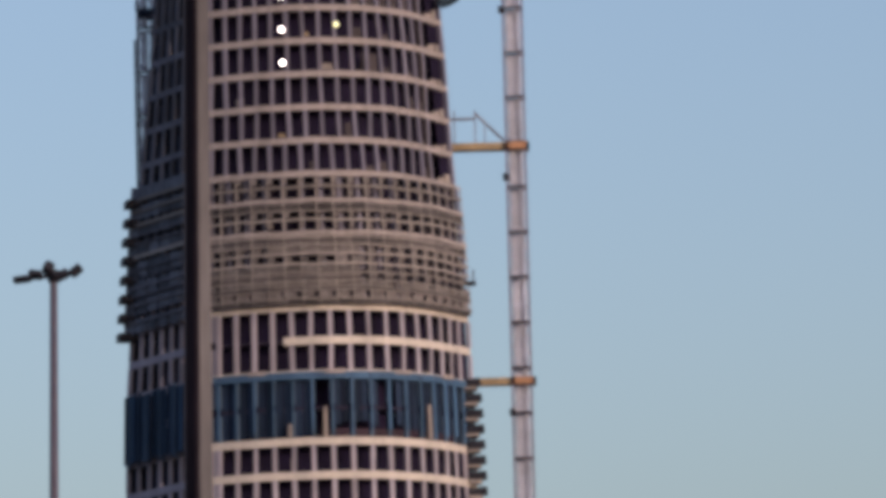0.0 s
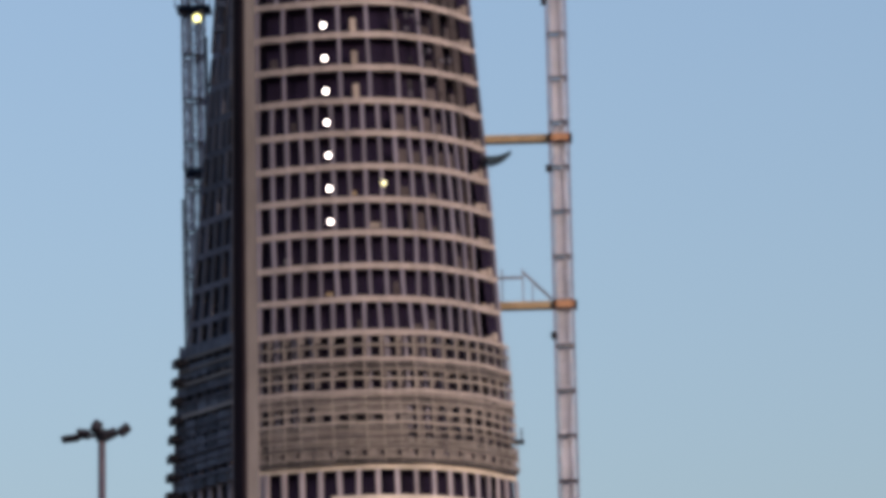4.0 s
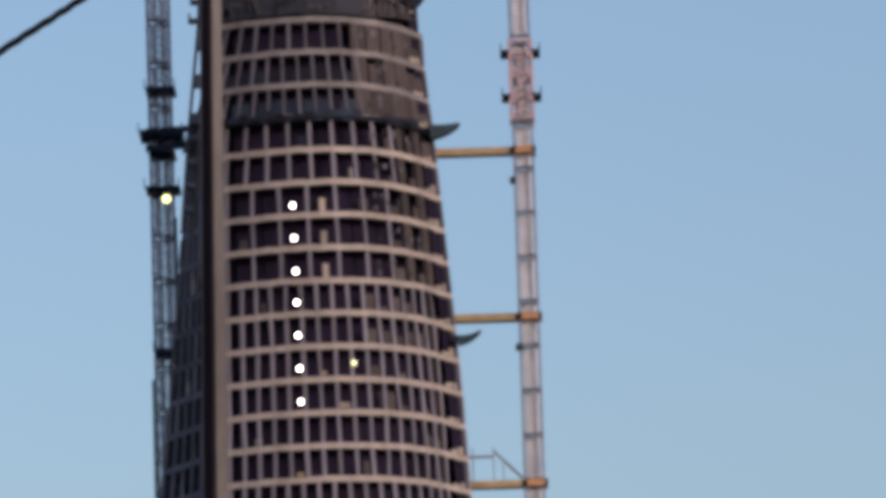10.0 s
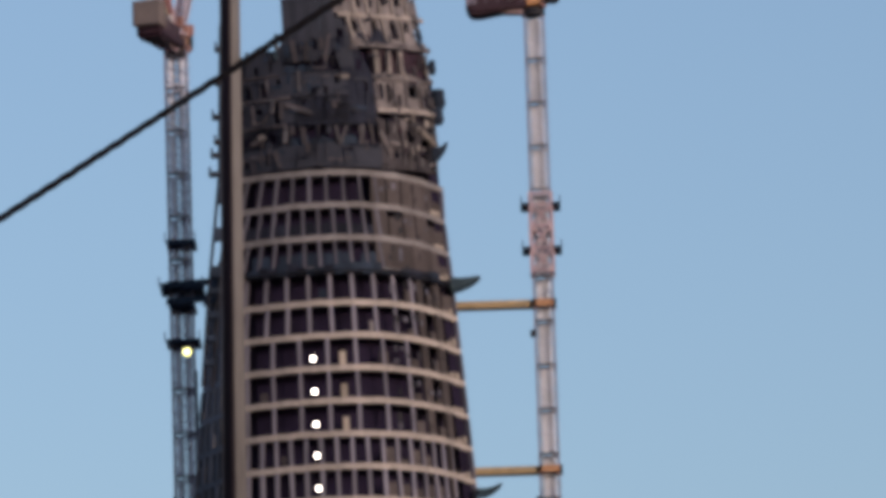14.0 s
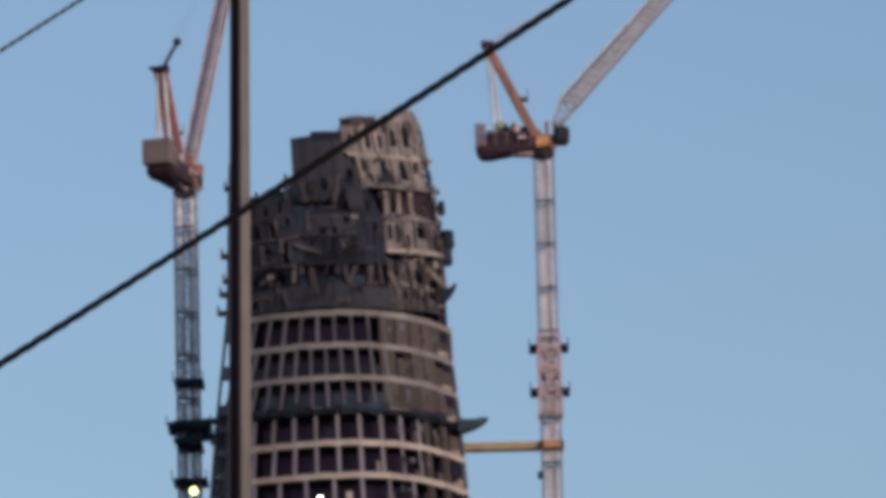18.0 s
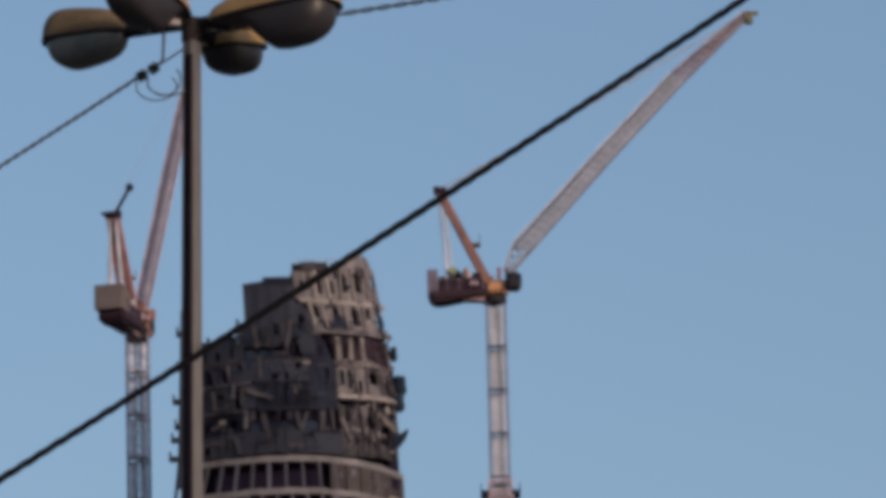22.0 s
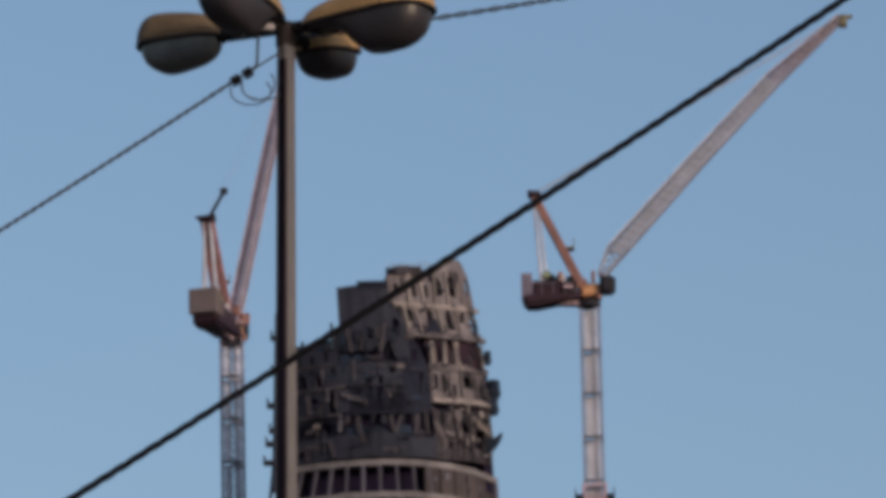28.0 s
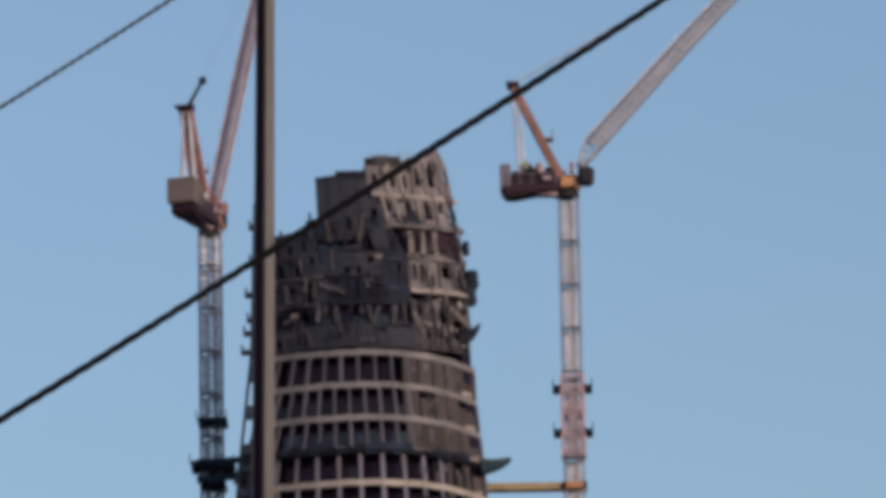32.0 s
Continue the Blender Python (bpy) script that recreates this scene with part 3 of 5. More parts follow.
def scoop(p, length, rise, depth, mat, label):
    """A curved catch fan whose tip turns up."""
    t = thing("catch_fan", p, label, "catch fan", "catch fans on the tower's edge")
    bm = bmesh.new()
    n, prev = 9, None
    for i in range(n + 1):
        f = i / n
        x, z = f * length, rise * f ** 2.2
        h = depth * (1 - f) ** 0.6 + 0.08
        row = [bm.verts.new(Vector(p) + Vector((x, dy, z + dz))) for dy, dz in ((-0.9, -h / 2), (0.9, -h / 2), (0.9, h / 2), (-0.9, h / 2))]
        if prev:
            for j in range(4):
                bm.faces.new((prev[j], prev[(j + 1) % 4], row[(j + 1) % 4], row[j]))
        else:
            bm.faces.new(row)
        prev = row
    bm.faces.new(prev)
    part("fan_tray", bm, mat, t)
    bm = bmesh.new()
    beam(bm, Vector(p) + Vector((-0.8, 0, 0.2)), Vector(p) + Vector((0.7, 0, 0.2)), 0.35, 0.9)
    part("hinge_post", bm, STEEL, t)


e = front(0.985, level(21) + 0.2)
scoop((e.x + 0.2, e.y - 1.0, level(21) - 0.4), 3.7, 0.9, 1.7, TEAL, "dark teal catch fan with an upturned tip")
e = front(0.985, level(14) + 1.0)
scoop((e.x + 0.6, e.y - 1.0, level(14) + 2.1), 2.9, 1.1, 1.0, TEAL, "small dark catch fan sticking out of the tower's edge")
e = front(0.985, level(25))
scoop((e.x - 0.6, e.y - 1.0, level(25) - 0.2), 1.9, 1.5, 1.6, NAVY, "dark folded catch fan under the wrapped top")

# ---- the wrapped top under construction ----
top = thing("unfinished_top", (-13, FRONT, level(TOP)), "jagged unfinished tower top with raw arched walls and charcoal screens", "tower top")


def lift(u):
    """The frame's right end steps up a little towards the edge."""
    return 1.3 * max(0.0, (u - 0.7) / 0.28) ** 1.6


def raised(u):
    return lambda z, o: front(u, z + lift(u), o)


def ragged_wall(name, mat, u0, u1, low, high, out, thick, holes=(), rough=0.08, parent=None, label=""):
    """A wall or screen along the front with uneven edges, in one piece. low, high: heights or tables over u. holes: u, half width, bottom, top, arch height, lean."""
    bm = bmesh.new()
    n = max(2, round((u1 - u0) / 0.0062))
    us = [u0 + (u1 - u0) * i / n for i in range(n + 1)]
    knots = [rnd.uniform(-rough, rough) for i in range(n // 3 + 2)]
    lows = [at(low, u) if isinstance(low, tuple) else low for u in us]
    highs = [(at(high, u) if isinstance(high, tuple) else high) + knots[i // 3] for i, u in enumerate(us)]
    made = {}
    def corner(i, z, o):
        key = (i, round(z, 3), o)
        if key not in made:
            made[key] = bm.verts.new(front(us[i], z + lift(us[i]), out - o * thick))
        return made[key]
    def arch_top(hole, u):
        d = min(1.0, abs(u - hole[0]) / hole[1])
        return hole[3] - hole[4] * (1 - math.sqrt(1 - d * d)) + hole[5] * 40 * (u - hole[0])
    columns = []
    for i in range(n):
        um = (us[i] + us[i + 1]) / 2
        edges = [(lows[i], lows[i + 1])]
        for hole in sorted(holes, key=lambda h: h[2]):
            if abs(um - hole[0]) < hole[1]:
                t = (arch_top(hole, us[i]), arch_top(hole, us[i + 1]))
                edges += [(max(hole[2], lows[i]), max(hole[2], lows[i + 1])), t]
        edges.append((highs[i], highs[i + 1]))
        columns.append([(edges[j], edges[j + 1]) for j in range(0, len(edges) - 1, 2) if min(edges[j + 1]) - max(edges[j]) > 0.02])
    for i, spans in enumerate(columns):
        for (a0, a1), (b0, b1) in spans:
            vs = [corner(i, a0, 0), corner(i + 1, a1, 0), corner(i + 1, b1, 0), corner(i, b0, 0), corner(i, a0, 1), corner(i + 1, a1, 1), corner(i + 1, b1, 1), corner(i, b0, 1)]
            faces = [(0, 1, 2, 3), (7, 6, 5, 4), (0, 4, 5, 1), (2, 6, 7, 3)]
            if i == 0 or len(columns[i - 1]) != len(spans):
                faces.append((3, 7, 4, 0))
            if i == n - 1 or len(columns[i + 1]) != len(spans):
                faces.append((1, 5, 6, 2))
            for f in faces:
                try:
                    bm.faces.new([vs[j] for j in f])
                except ValueError:
                    pass
    return part(name, bm, mat, parent or top, label)


def slanted(name, mat, ua, za, ub, zb, w, d, out):
    """A leaning post or brace between two places on the front."""
    p, q = front(ua, za, out), front(ub, zb, out)
    m = frame_to(p, q, (0, 1, 0))
    return piece(name, mat, top, sized(m, w, d, (q - p).length))


for k in range(TOP, 28):
    bm = bmesh.new()
    shell(bm, level(k) + STOREY - 0.3, level(k) + STOREY, -0.6, 0.0 if k < 27 else 5.0)
    part("floor_slab", bm, SOFFIT, top)
# sheets added behind the screens and the frame, near-black for the shaded insides
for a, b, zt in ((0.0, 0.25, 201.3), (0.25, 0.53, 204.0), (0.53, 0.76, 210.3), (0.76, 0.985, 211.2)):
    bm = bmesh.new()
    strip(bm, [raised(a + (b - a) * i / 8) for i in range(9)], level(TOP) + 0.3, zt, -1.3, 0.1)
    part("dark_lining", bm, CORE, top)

# raw arched walls at the right, storey by storey
ragged_wall("arched_wall", TANWALL, 0.53, 0.985, 206.7, ((0.53, 210.4), (0.62, 210.9), (0.74, 211.3), (0.86, 212.2), (0.94, 212.9), (0.965, 212.2), (0.985, 211.0)), 0.1, 0.4,
            ((0.575, 0.012, 207.6, 209.2, 0.3, 0), (0.668, 0.013, 207.5, 209.4, 0.5, 0.002), (0.735, 0.009, 207.6, 209.3, 0.4, 0), (0.803, 0.018, 207.9, 210.2, 0.7, 0.003), (0.880, 0.021, 208.0, 210.7, 0.8, 0.005), (0.966, 0.015, 208.6, 210.5, 0.6, 0.004)), 0.22, label="raw tan wall with narrow arched openings")
ragged_wall("ring_beam", PALEWALL, 0.55, 1.0, 206.2, 206.75, 0.32, 0.5, (), 0.12)
ragged_wall("dark_net", CHAR, 0.60, 0.80, 202.9, ((0.60, 204.4), (0.66, 203.6), (0.74, 204.3), (0.80, 204.0)), 0.25, 0.08, (), 0.5)
ragged_wall("arched_wall", TANWALL, 0.585, 0.975, 203.0, 206.25, 0.1, 0.4,
            ((0.620, 0.026, 204.3, 205.9, 0.5, 0), (0.732, 0.017, 203.9, 206.0, 0.6, 0.003), (0.833, 0.018, 203.6, 206.1, 0.7, 0.004), (0.905, 0.015, 204.6, 206.0, 0.5, 0), (0.955, 0.012, 203.9, 205.6, 0.4, 0)), 0.1, label="raw tan wall with narrow arched openings")
ragged_wall("ring_beam", TANWALL, 0.60, 1.0, 202.35, 202.98, 0.3, 0.5, (), 0.16)
for u, w in ((0.715, 0.75), (0.775, 0.6), (0.838, 0.62), (0.966, 0.35)):
    piece("frame_post", PALEWALL, top, upright(raised(u), 199.1, 202.0, 0.1, w, 0.3))
# maroon sheets added behind the posts, dark in place of the openings' shade
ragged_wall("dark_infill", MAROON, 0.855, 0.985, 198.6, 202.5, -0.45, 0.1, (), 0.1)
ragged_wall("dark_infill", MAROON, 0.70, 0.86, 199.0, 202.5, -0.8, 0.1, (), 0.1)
ragged_wall("arched_wall", TANWALL, 0.685, 0.985, 198.3, ((0.685, 199.0), (0.78, 199.2), (0.86, 199.1), (0.9, 198.8), (0.985, 198.9)), 0.2, 0.4, (), 0.2)
for u, z0, z1, w in ((0.915, 199.0, 200.4, 0.9), (0.945, 200.2, 201.4, 0.7), (0.98, 199.2, 201.6, 0.6)):
    piece("infill_panel", BROWNWALL, top, upright(raised(u), z0, z1, -0.3, w, 0.12))
ragged_wall("arched_wall", TANWALL, 0.695, 0.97, 194.7, 198.2, 0.05, 0.4,
            ((0.725, 0.009, 195.9, 197.9, 0.4, 0), (0.762, 0.010, 195.4, 198.0, 0.4, 0.003), (0.810, 0.007, 195.0, 196.6, 0.3, 0.004), (0.882, 0.024, 196.2, 198.4, 0.9, 0), (0.945, 0.013, 195.0, 196.8, 0.4, 0)), 0.12, label="raw tan wall with narrow arched openings")
ragged_wall("ring_beam", PALEWALL, 0.695, 0.995, 194.05, 194.6, 0.4, 0.5, (), 0.1)
ragged_wall("brown_wall", BROWNWALL, 0.71, 0.985, 186.8, ((0.71, 193.2), (0.8, 192.9), (0.9, 193.1), (0.985, 192.0)), 0.0, 0.3,
            ((0.745, 0.010, 190.7, 192.7, 0.2, 0), (0.860, 0.016, 190.4, 192.6, 0.3, 0.003), (0.925, 0.02, 188.5, 191.0, 0.2, 0), (0.79, 0.012, 188.3, 189.4, 0.1, 0), (0.835, 0.012, 188.4, 189.3, 0.1, 0)), 0.15)
for u, z, w, h, mat in ((0.815, 191.9, 1.2, 1.4, TANWALL), (0.775, 189.9, 1.5, 0.5, TANWALL), (0.93, 192.6, 1.0, 0.8, PALEWALL), (0.962, 191.3, 0.8, 1.9, PALEWALL), (0.735, 189.2, 0.5, 1.9, BROWNWALL), (0.88, 188.0, 1.1, 0.7, BROWNWALL), (0.70, 191.2, 0.4, 2.2, BROWNWALL)):
    piece("edge_form", mat, top, upright(raised(u), z, z + h, 0.22, w, 0.25) @ pose(0, 0, 0, 0, rnd.uniform(-4, 4), 0))
slanted("raker", TANWALL, 0.705, 191.6, 0.755, 188.9, 0.45, 0.3, 0.3)
slanted("raker", PALEWALL, 0.885, 193.0, 0.965, 191.7, 0.6, 0.3, 0.35)
# fins and broken edges on the tan walls
for u, z0, z1 in ((0.605, 203.2, 206.2), (0.665, 203.1, 206.1), (0.705, 206.9, 210.3), (0.64, 206.9, 210.4), (0.775, 203.2, 206.2), (0.84, 206.9, 211.0), (0.775, 206.9, 210.8), (0.87, 203.2, 206.0), (0.92, 207.0, 211.2), (0.84, 194.8, 198.2), (0.915, 194.9, 198.0), (0.785, 194.8, 198.1)):
    piece("fin", PALEWALL if z0 > 200 else TANWALL, top, upright(raised(u), z0, z1, 0.3, rnd.uniform(0.22, 0.4), 0.3) @ pose(0, 0, 0, 0, rnd.uniform(-1.5, 1.5), 0))
for i in range(34):
    u = rnd.uniform(0.62, 0.975)
    z = rnd.choice((187.2, 189.0, 191.0, 193.6, 195.0, 197.6, 199.0, 201.6, 203.4, 206.0, 208.4)) + rnd.uniform(-0.3, 0.5)
    if u < 0.72 and z < 202:
        continue
    w, h = (rnd.uniform(0.2, 0.4), rnd.uniform(0.5, 1.3)) if rnd.random() < 0.5 else (rnd.uniform(0.5, 1.3), rnd.uniform(0.15, 0.35))
    piece("formwork_board", rnd.choice((BROWNWALL, BROWNWALL, STEEL, PALEWALL, MAROON)), top, upright(raised(u), z, z + h, rnd.uniform(0.3, 0.45), w, 0.1))

for i in range(80):
    u = rnd.uniform(0.6, 0.97)
    z = rnd.uniform(187.2, 210.5)
    if (u < 0.71 and z < 202.5) or 199.0 < z < 202.2:
        continue
    tall = rnd.random() < 0.65
    w, h = (rnd.uniform(0.15, 0.5), rnd.uniform(0.5, 1.6)) if tall else (rnd.uniform(0.4, 1.2), rnd.uniform(0.15, 0.4))
    piece("patch_board", rnd.choice((BROWNWALL, BROWNWALL, CHAR, TANWALL, PALEWALL)), top, upright(raised(u), z, z + h, rnd.uniform(0.16, 0.4), w, 0.1) @ pose(0, 0, 0, 0, rnd.uniform(-3, 3), 0))
for i in range(26):
    z = rnd.uniform(187.0, 209.0)
    piece("edge_bar", rnd.choice((BROWNWALL, TANWALL, STEEL, NAVY)), top, upright(raised(rnd.uniform(0.95, 0.978)), z, z + rnd.uniform(0.2, 1.0), rnd.uniform(-0.1, 0.25), rnd.uniform(0.3, 1.0), 0.3))

# charcoal and slate screens at the left and in the middle
ragged_wall("low_screen", SLATE, 0.0, 0.245, 199.0, ((0.0, 201.6), (0.1, 202.0), (0.2, 202.2), (0.245, 202.7)), 0.15, 0.2, ((0.05, 0.01, 199.3, 200.6, 0.1, 0), (0.115, 0.012, 199.2, 200.4, 0.2, 0), (0.185, 0.010, 199.5, 201.2, 0.2, 0)), 0.12, label="slate grey boarded screen")
ragged_wall("upper_screen", SLATE, 0.245, 0.60, ((0.245, 200.6), (0.42, 200.5), (0.44, 201.0), (0.52, 200.8), (0.53, 199.6), (0.60, 199.6)), ((0.245, 203.6), (0.5, 204.2), (0.53, 206.0), (0.56, 206.2), (0.60, 203.2)), 0.18, 0.2, ((0.355, 0.02, 203.0, 203.9, 0.1, 0), (0.415, 0.012, 201.9, 203.6, 0.1, 0), (0.545, 0.022, 202.2, 204.6, 0.3, 0), (0.30, 0.008, 200.9, 202.3, 0.1, 0), (0.50, 0.010, 200.4, 202.0, 0.2, 0)), 0.12, label="slate grey boarded screen")
ragged_wall("middle_screen", CHAR, 0.545, 0.70, 192.4, ((0.545, 203.6), (0.61, 202.6), (0.655, 200.6), (0.69, 198.6), (0.70, 193.0)), 0.1, 0.2, ((0.575, 0.016, 200.3, 201.6, 0.2, 0), (0.625, 0.010, 199.3, 200.8, 0.2, 0), (0.655, 0.010, 196.6, 197.8, 0.2, 0)), 0.2, label="charcoal netted screen")
ragged_wall("screen", SLATE, 0.0, 0.56, 196.2, ((0.0, 198.6), (0.2, 198.8), (0.24, 199.2), (0.30, 198.9), (0.36, 199.1), (0.56, 198.9)), 0.2, 0.2,
            ((0.072, 0.022, 196.3, 198.0, 0.5, 0), (0.155, 0.018, 196.3, 198.3, 0.6, 0), (0.225, 0.012, 197.2, 198.6, 0.2, 0), (0.395, 0.018, 196.0, 196.9, 0.1, 0), (0.452, 0.012, 196.0, 197.2, 0.1, 0), (0.51, 0.012, 197.5, 198.7, 0.2, 0)), 0.12, label="slate grey boarded screen")
ragged_wall("screen", SLATE, 0.0, 0.30, 192.7, 195.8, 0.12, 0.2,
            ((0.045, 0.014, 193.2, 195.2, 0.4, 0), (0.125, 0.02, 193.0, 195.0, 0.4, 0), (0.215, 0.018, 192.8, 195.6, 0.2, 0)), 0.15)
ragged_wall("screen", CHAR, 0.30, 0.56, 192.5, ((0.30, 195.9), (0.4, 195.7), (0.56, 196.1)), 0.1, 0.2, ((0.34, 0.016, 194.9, 195.7, 0.1, 0), (0.43, 0.010, 194.3, 195.5, 0.1, 0)), 0.15, label="charcoal netted screen")
ragged_wall("screen", CHAR, 0.0, 0.275, 189.6, ((0.0, 192.3), (0.275, 192.5)), 0.05, 0.2, ((0.06, 0.022, 190.0, 191.8, 0.2, 0), (0.115, 0.010, 190.2, 191.9, 0.2, 0), (0.19, 0.02, 190.0, 192.0, 0.3, 0)), 0.2)
ragged_wall("lower_screen", SLATE, 0.0, 0.715, 186.85, ((0.0, 189.5), (0.2, 189.7), (0.45, 189.9), (0.715, 189.6)), 0.22, 0.2, ((0.065, 0.018, 187.4, 188.8, 0.2, 0), (0.165, 0.012, 187.6, 189.0, 0.2, 0), (0.55, 0.03, 188.9, 189.3, 0.1, 0)), 0.15, label="slate grey boarded screen")
# ledges that catch the light between the screens
for u0, u1, z, h, mat in ((0.0, 0.23, 198.75, 0.28, BROWNWALL), (0.0, 0.28, 195.8, 0.3, BROWNWALL), (0.25, 0.52, 199.0, 0.2, SLATE), (0.02, 0.26, 192.3, 0.28, BROWNWALL), (0.28, 0.55, 192.3, 0.25, CHAR), (0.56, 0.7, 189.5, 0.28, CHAR), (0.3, 0.56, 195.95, 0.2, SLATE)):
    ragged_wall("slab_lip", mat, u0, u1, z, z + h, 0.42, 0.3, (), 0.1)
# posts, props and braces that stand out pale
for u, z0, z1, w, mat in ((0.326, 196.6, 199.3, 0.4, PALEBOARD), (0.196, 194.2, 195.9, 0.4, PALEBOARD), (0.256, 190.2, 192.3, 0.5, PALEBOARD), (0.344, 189.9, 192.0, 0.5, BROWNWALL), (0.41, 189.9, 192.2, 0.28, CHAR), (0.618, 189.7, 192.2, 0.5, PALEBOARD), (0.665, 189.8, 192.4, 0.35, BROWNWALL), (0.31, 200.3, 203.2, 0.4, BROWNWALL), (0.37, 200.4, 202.9, 0.35, BROWNWALL), (0.475, 200.3, 203.8, 0.35, BROWNWALL), (0.10, 193.0, 195.4, 0.4, BROWNWALL), (0.175, 196.4, 198.4, 0.35, BROWNWALL), (0.035, 196.5, 198.2, 0.3, BROWNWALL), (0.235, 193.3, 195.4, 0.35, BROWNWALL), (0.145, 189.9, 191.0, 0.4, BROWNWALL)):
    piece("column_stub", mat, top, upright(F(u), z0, z1, 0.38, w, 0.25) @ pose(0, 0, 0, 0, rnd.uniform(-3, 3), 0))
slanted("raker", PALEBOARD, 0.494, 192.1, 0.515, 189.7, 0.45, 0.3, 0.35)
slanted("raker", PALEBOARD, 0.548, 192.1, 0.519, 189.9, 0.38, 0.3, 0.35)
slanted("raker", BROWNWALL, 0.605, 192.1, 0.622, 189.7, 0.4, 0.3, 0.4)
slanted("raker", BROWNWALL, 0.258, 195.1, 0.383, 193.7, 0.6, 0.3, 0.4)
slanted("raker", PALEBOARD, 0.34, 194.3, 0.38, 193.8, 0.5, 0.3, 0.5)
slanted("raker", BROWNWALL, 0.205, 189.2, 0.226, 187.1, 0.5, 0.3, 0.45)
slanted("raker", BROWNWALL, 0.185, 194.6, 0.15, 193.0, 0.35, 0.3, 0.4)
for u, z, w, h, mat in ((0.551, 198.1, 0.9, 0.5, PALEWALL), (0.143, 190.9, 0.9, 0.6, PALEWALL), (0.11, 190.4, 1.2, 0.4, BROWNWALL), (0.225, 202.3, 0.6, 0.6, TANWALL), (0.52, 198.3, 0.7, 0.35, BROWNWALL), (0.08, 188.2, 0.9, 0.4, BROWNWALL), (0.29, 191.4, 0.5, 0.8, BROWNWALL), (0.60, 201.9, 1.1, 0.45, BROWNWALL), (0.62, 202.9, 1.4, 0.5, TANWALL)):
    piece("formwork_board", mat, top, upright(F(u), z, z + h, 0.42, w, 0.12) @ pose(0, 0, 0, 0, rnd.uniform(-8, 8), 0))
# a patchwork of boards, sheets and shutters fixed over the screens
for i in range(190):
    u = rnd.uniform(0.01, 0.70)
    z = rnd.uniform(187.0, 203.0 if u > 0.26 else 201.0)
    if u > 0.56 and (z > 199 or rnd.random() < 0.5):
        continue
    if rnd.random() < 0.25:
        continue
    in_row = any(a < z < b for a, b in ((187.0, 189.2), (192.6, 195.2), (196.3, 198.3), (200.6, 203.0)))
    if not in_row and rnd.random() < 0.65:
        continue
    tall = rnd.random() < 0.6
    w, h = (rnd.uniform(0.25, 0.7), rnd.uniform(0.6, 1.7)) if tall else (rnd.uniform(0.8, 2.0), rnd.uniform(0.2, 0.5))
    mats = (CHAR, CHAR, SLATE, BROWNWALL, NAVY) if u > 0.25 else (SLATE, CHAR, BROWNWALL, BROWNWALL, NAVY)
    piece("shutter_board", rnd.choice(mats) if in_row else rnd.choice((CHAR, NAVY, SLATE)), top, upright(F(u), z, z + h, rnd.uniform(0.26, 0.4) if in_row else rnd.uniform(-0.5, 0.1), w, 0.08) @ pose(0, 0, 0, 0, rnd.uniform(-2, 2), 0))
# nets that hang in the deep rows
for u0, u1, z0, z1 in ((0.28, 0.36, 189.9, 191.0), (0.37, 0.49, 189.9, 190.7), (0.52, 0.6, 189.8, 190.8), (0.25, 0.40, 199.2, 199.9), (0.60, 0.68, 192.5, 195.5)):
    ragged_wall("hanging_net", NAVY, u0, u1, z0, z1, -0.2, 0.08, (), 0.25)
# flat climbing screen
for i in range(7):
    a = 0.262 + 0.0382 * i
    bm = bmesh.new()
    strip(bm, [F(a), F(a + 0.0378)], 203.4 - 0.2 * (i % 3), 208.75 + 0.07 * i, 0.4 - 0.02 * (i % 2), 0.15)
    part("climbing_screen", bm, SLATE, top, "flat slate-grey climbing screen")
bm = bmesh.new()
strip(bm, [F(0.37 + 0.02 * i) for i in range(9)], 208.3, 209.35, 0.5, 0.12)
part("screen_top_board", bm, CHAR, top)
for u, w, z1, mat in ((0.565, 1.6, 211.1, CHAR), (0.62, 2.0, 211.4, BROWNWALL), (0.69, 1.6, 211.5, BROWNWALL)):
    piece("parapet_form", mat, top, upright(F(u), 210.3, z1, 0.25, w, 0.3))
for u in np.linspace(0.55, 0.95, 15):
    bm = bmesh.new()
    zt = float(np.interp(u, (0.55, 0.74, 0.95), (210.9, 211.6, 213.0)))
    p = front(float(u), zt, rnd.uniform(-0.3, 0.1))
    beam(bm, p, p + Vector((rnd.uniform(-0.15, 0.15), 0, rnd.uniform(0.3, 0.9))), 0.14)
    part("starter_bar", bm, RAIL, top)
# scaffold tubes and ledgers before the screens
for k in range(TOP, 28):
    z = level(k)
    for u in stations(z, 1.2, 0.015 if k < 27 else 0.30, 0.96):
        if rnd.random() < 0.4:
            continue
        z2, h = z + rnd.uniform(0.0, 1.4), rnd.uniform(1.0, 2.8)
        piece("scaffold_tube", rnd.choice((STEEL, CHAR, BROWNWALL, SLATE)) if u < 0.7 else rnd.choice((BROWNWALL, TANWALL, STEEL)), top, upright(raised(u), z2, z2 + h, rnd.uniform(0.45, 0.65), rnd.uniform(0.08, 0.15), 0.1) @ pose(0, 0, 0, 0, rnd.uniform(-1.5, 1.5), 0))
    for i in range(9):
        u, z2 = rnd.uniform(0.03 if k < 27 else 0.3, 0.94), z + rnd.uniform(0.2, 3.9)
        piece("ledger", rnd.choice((STEEL, CHAR, BROWNWALL, SLATE)), top, upright(raised(u), z2, z2 + rnd.uniform(0.1, 0.2), 0.6, rnd.uniform(0.6, 1.8), 0.1))
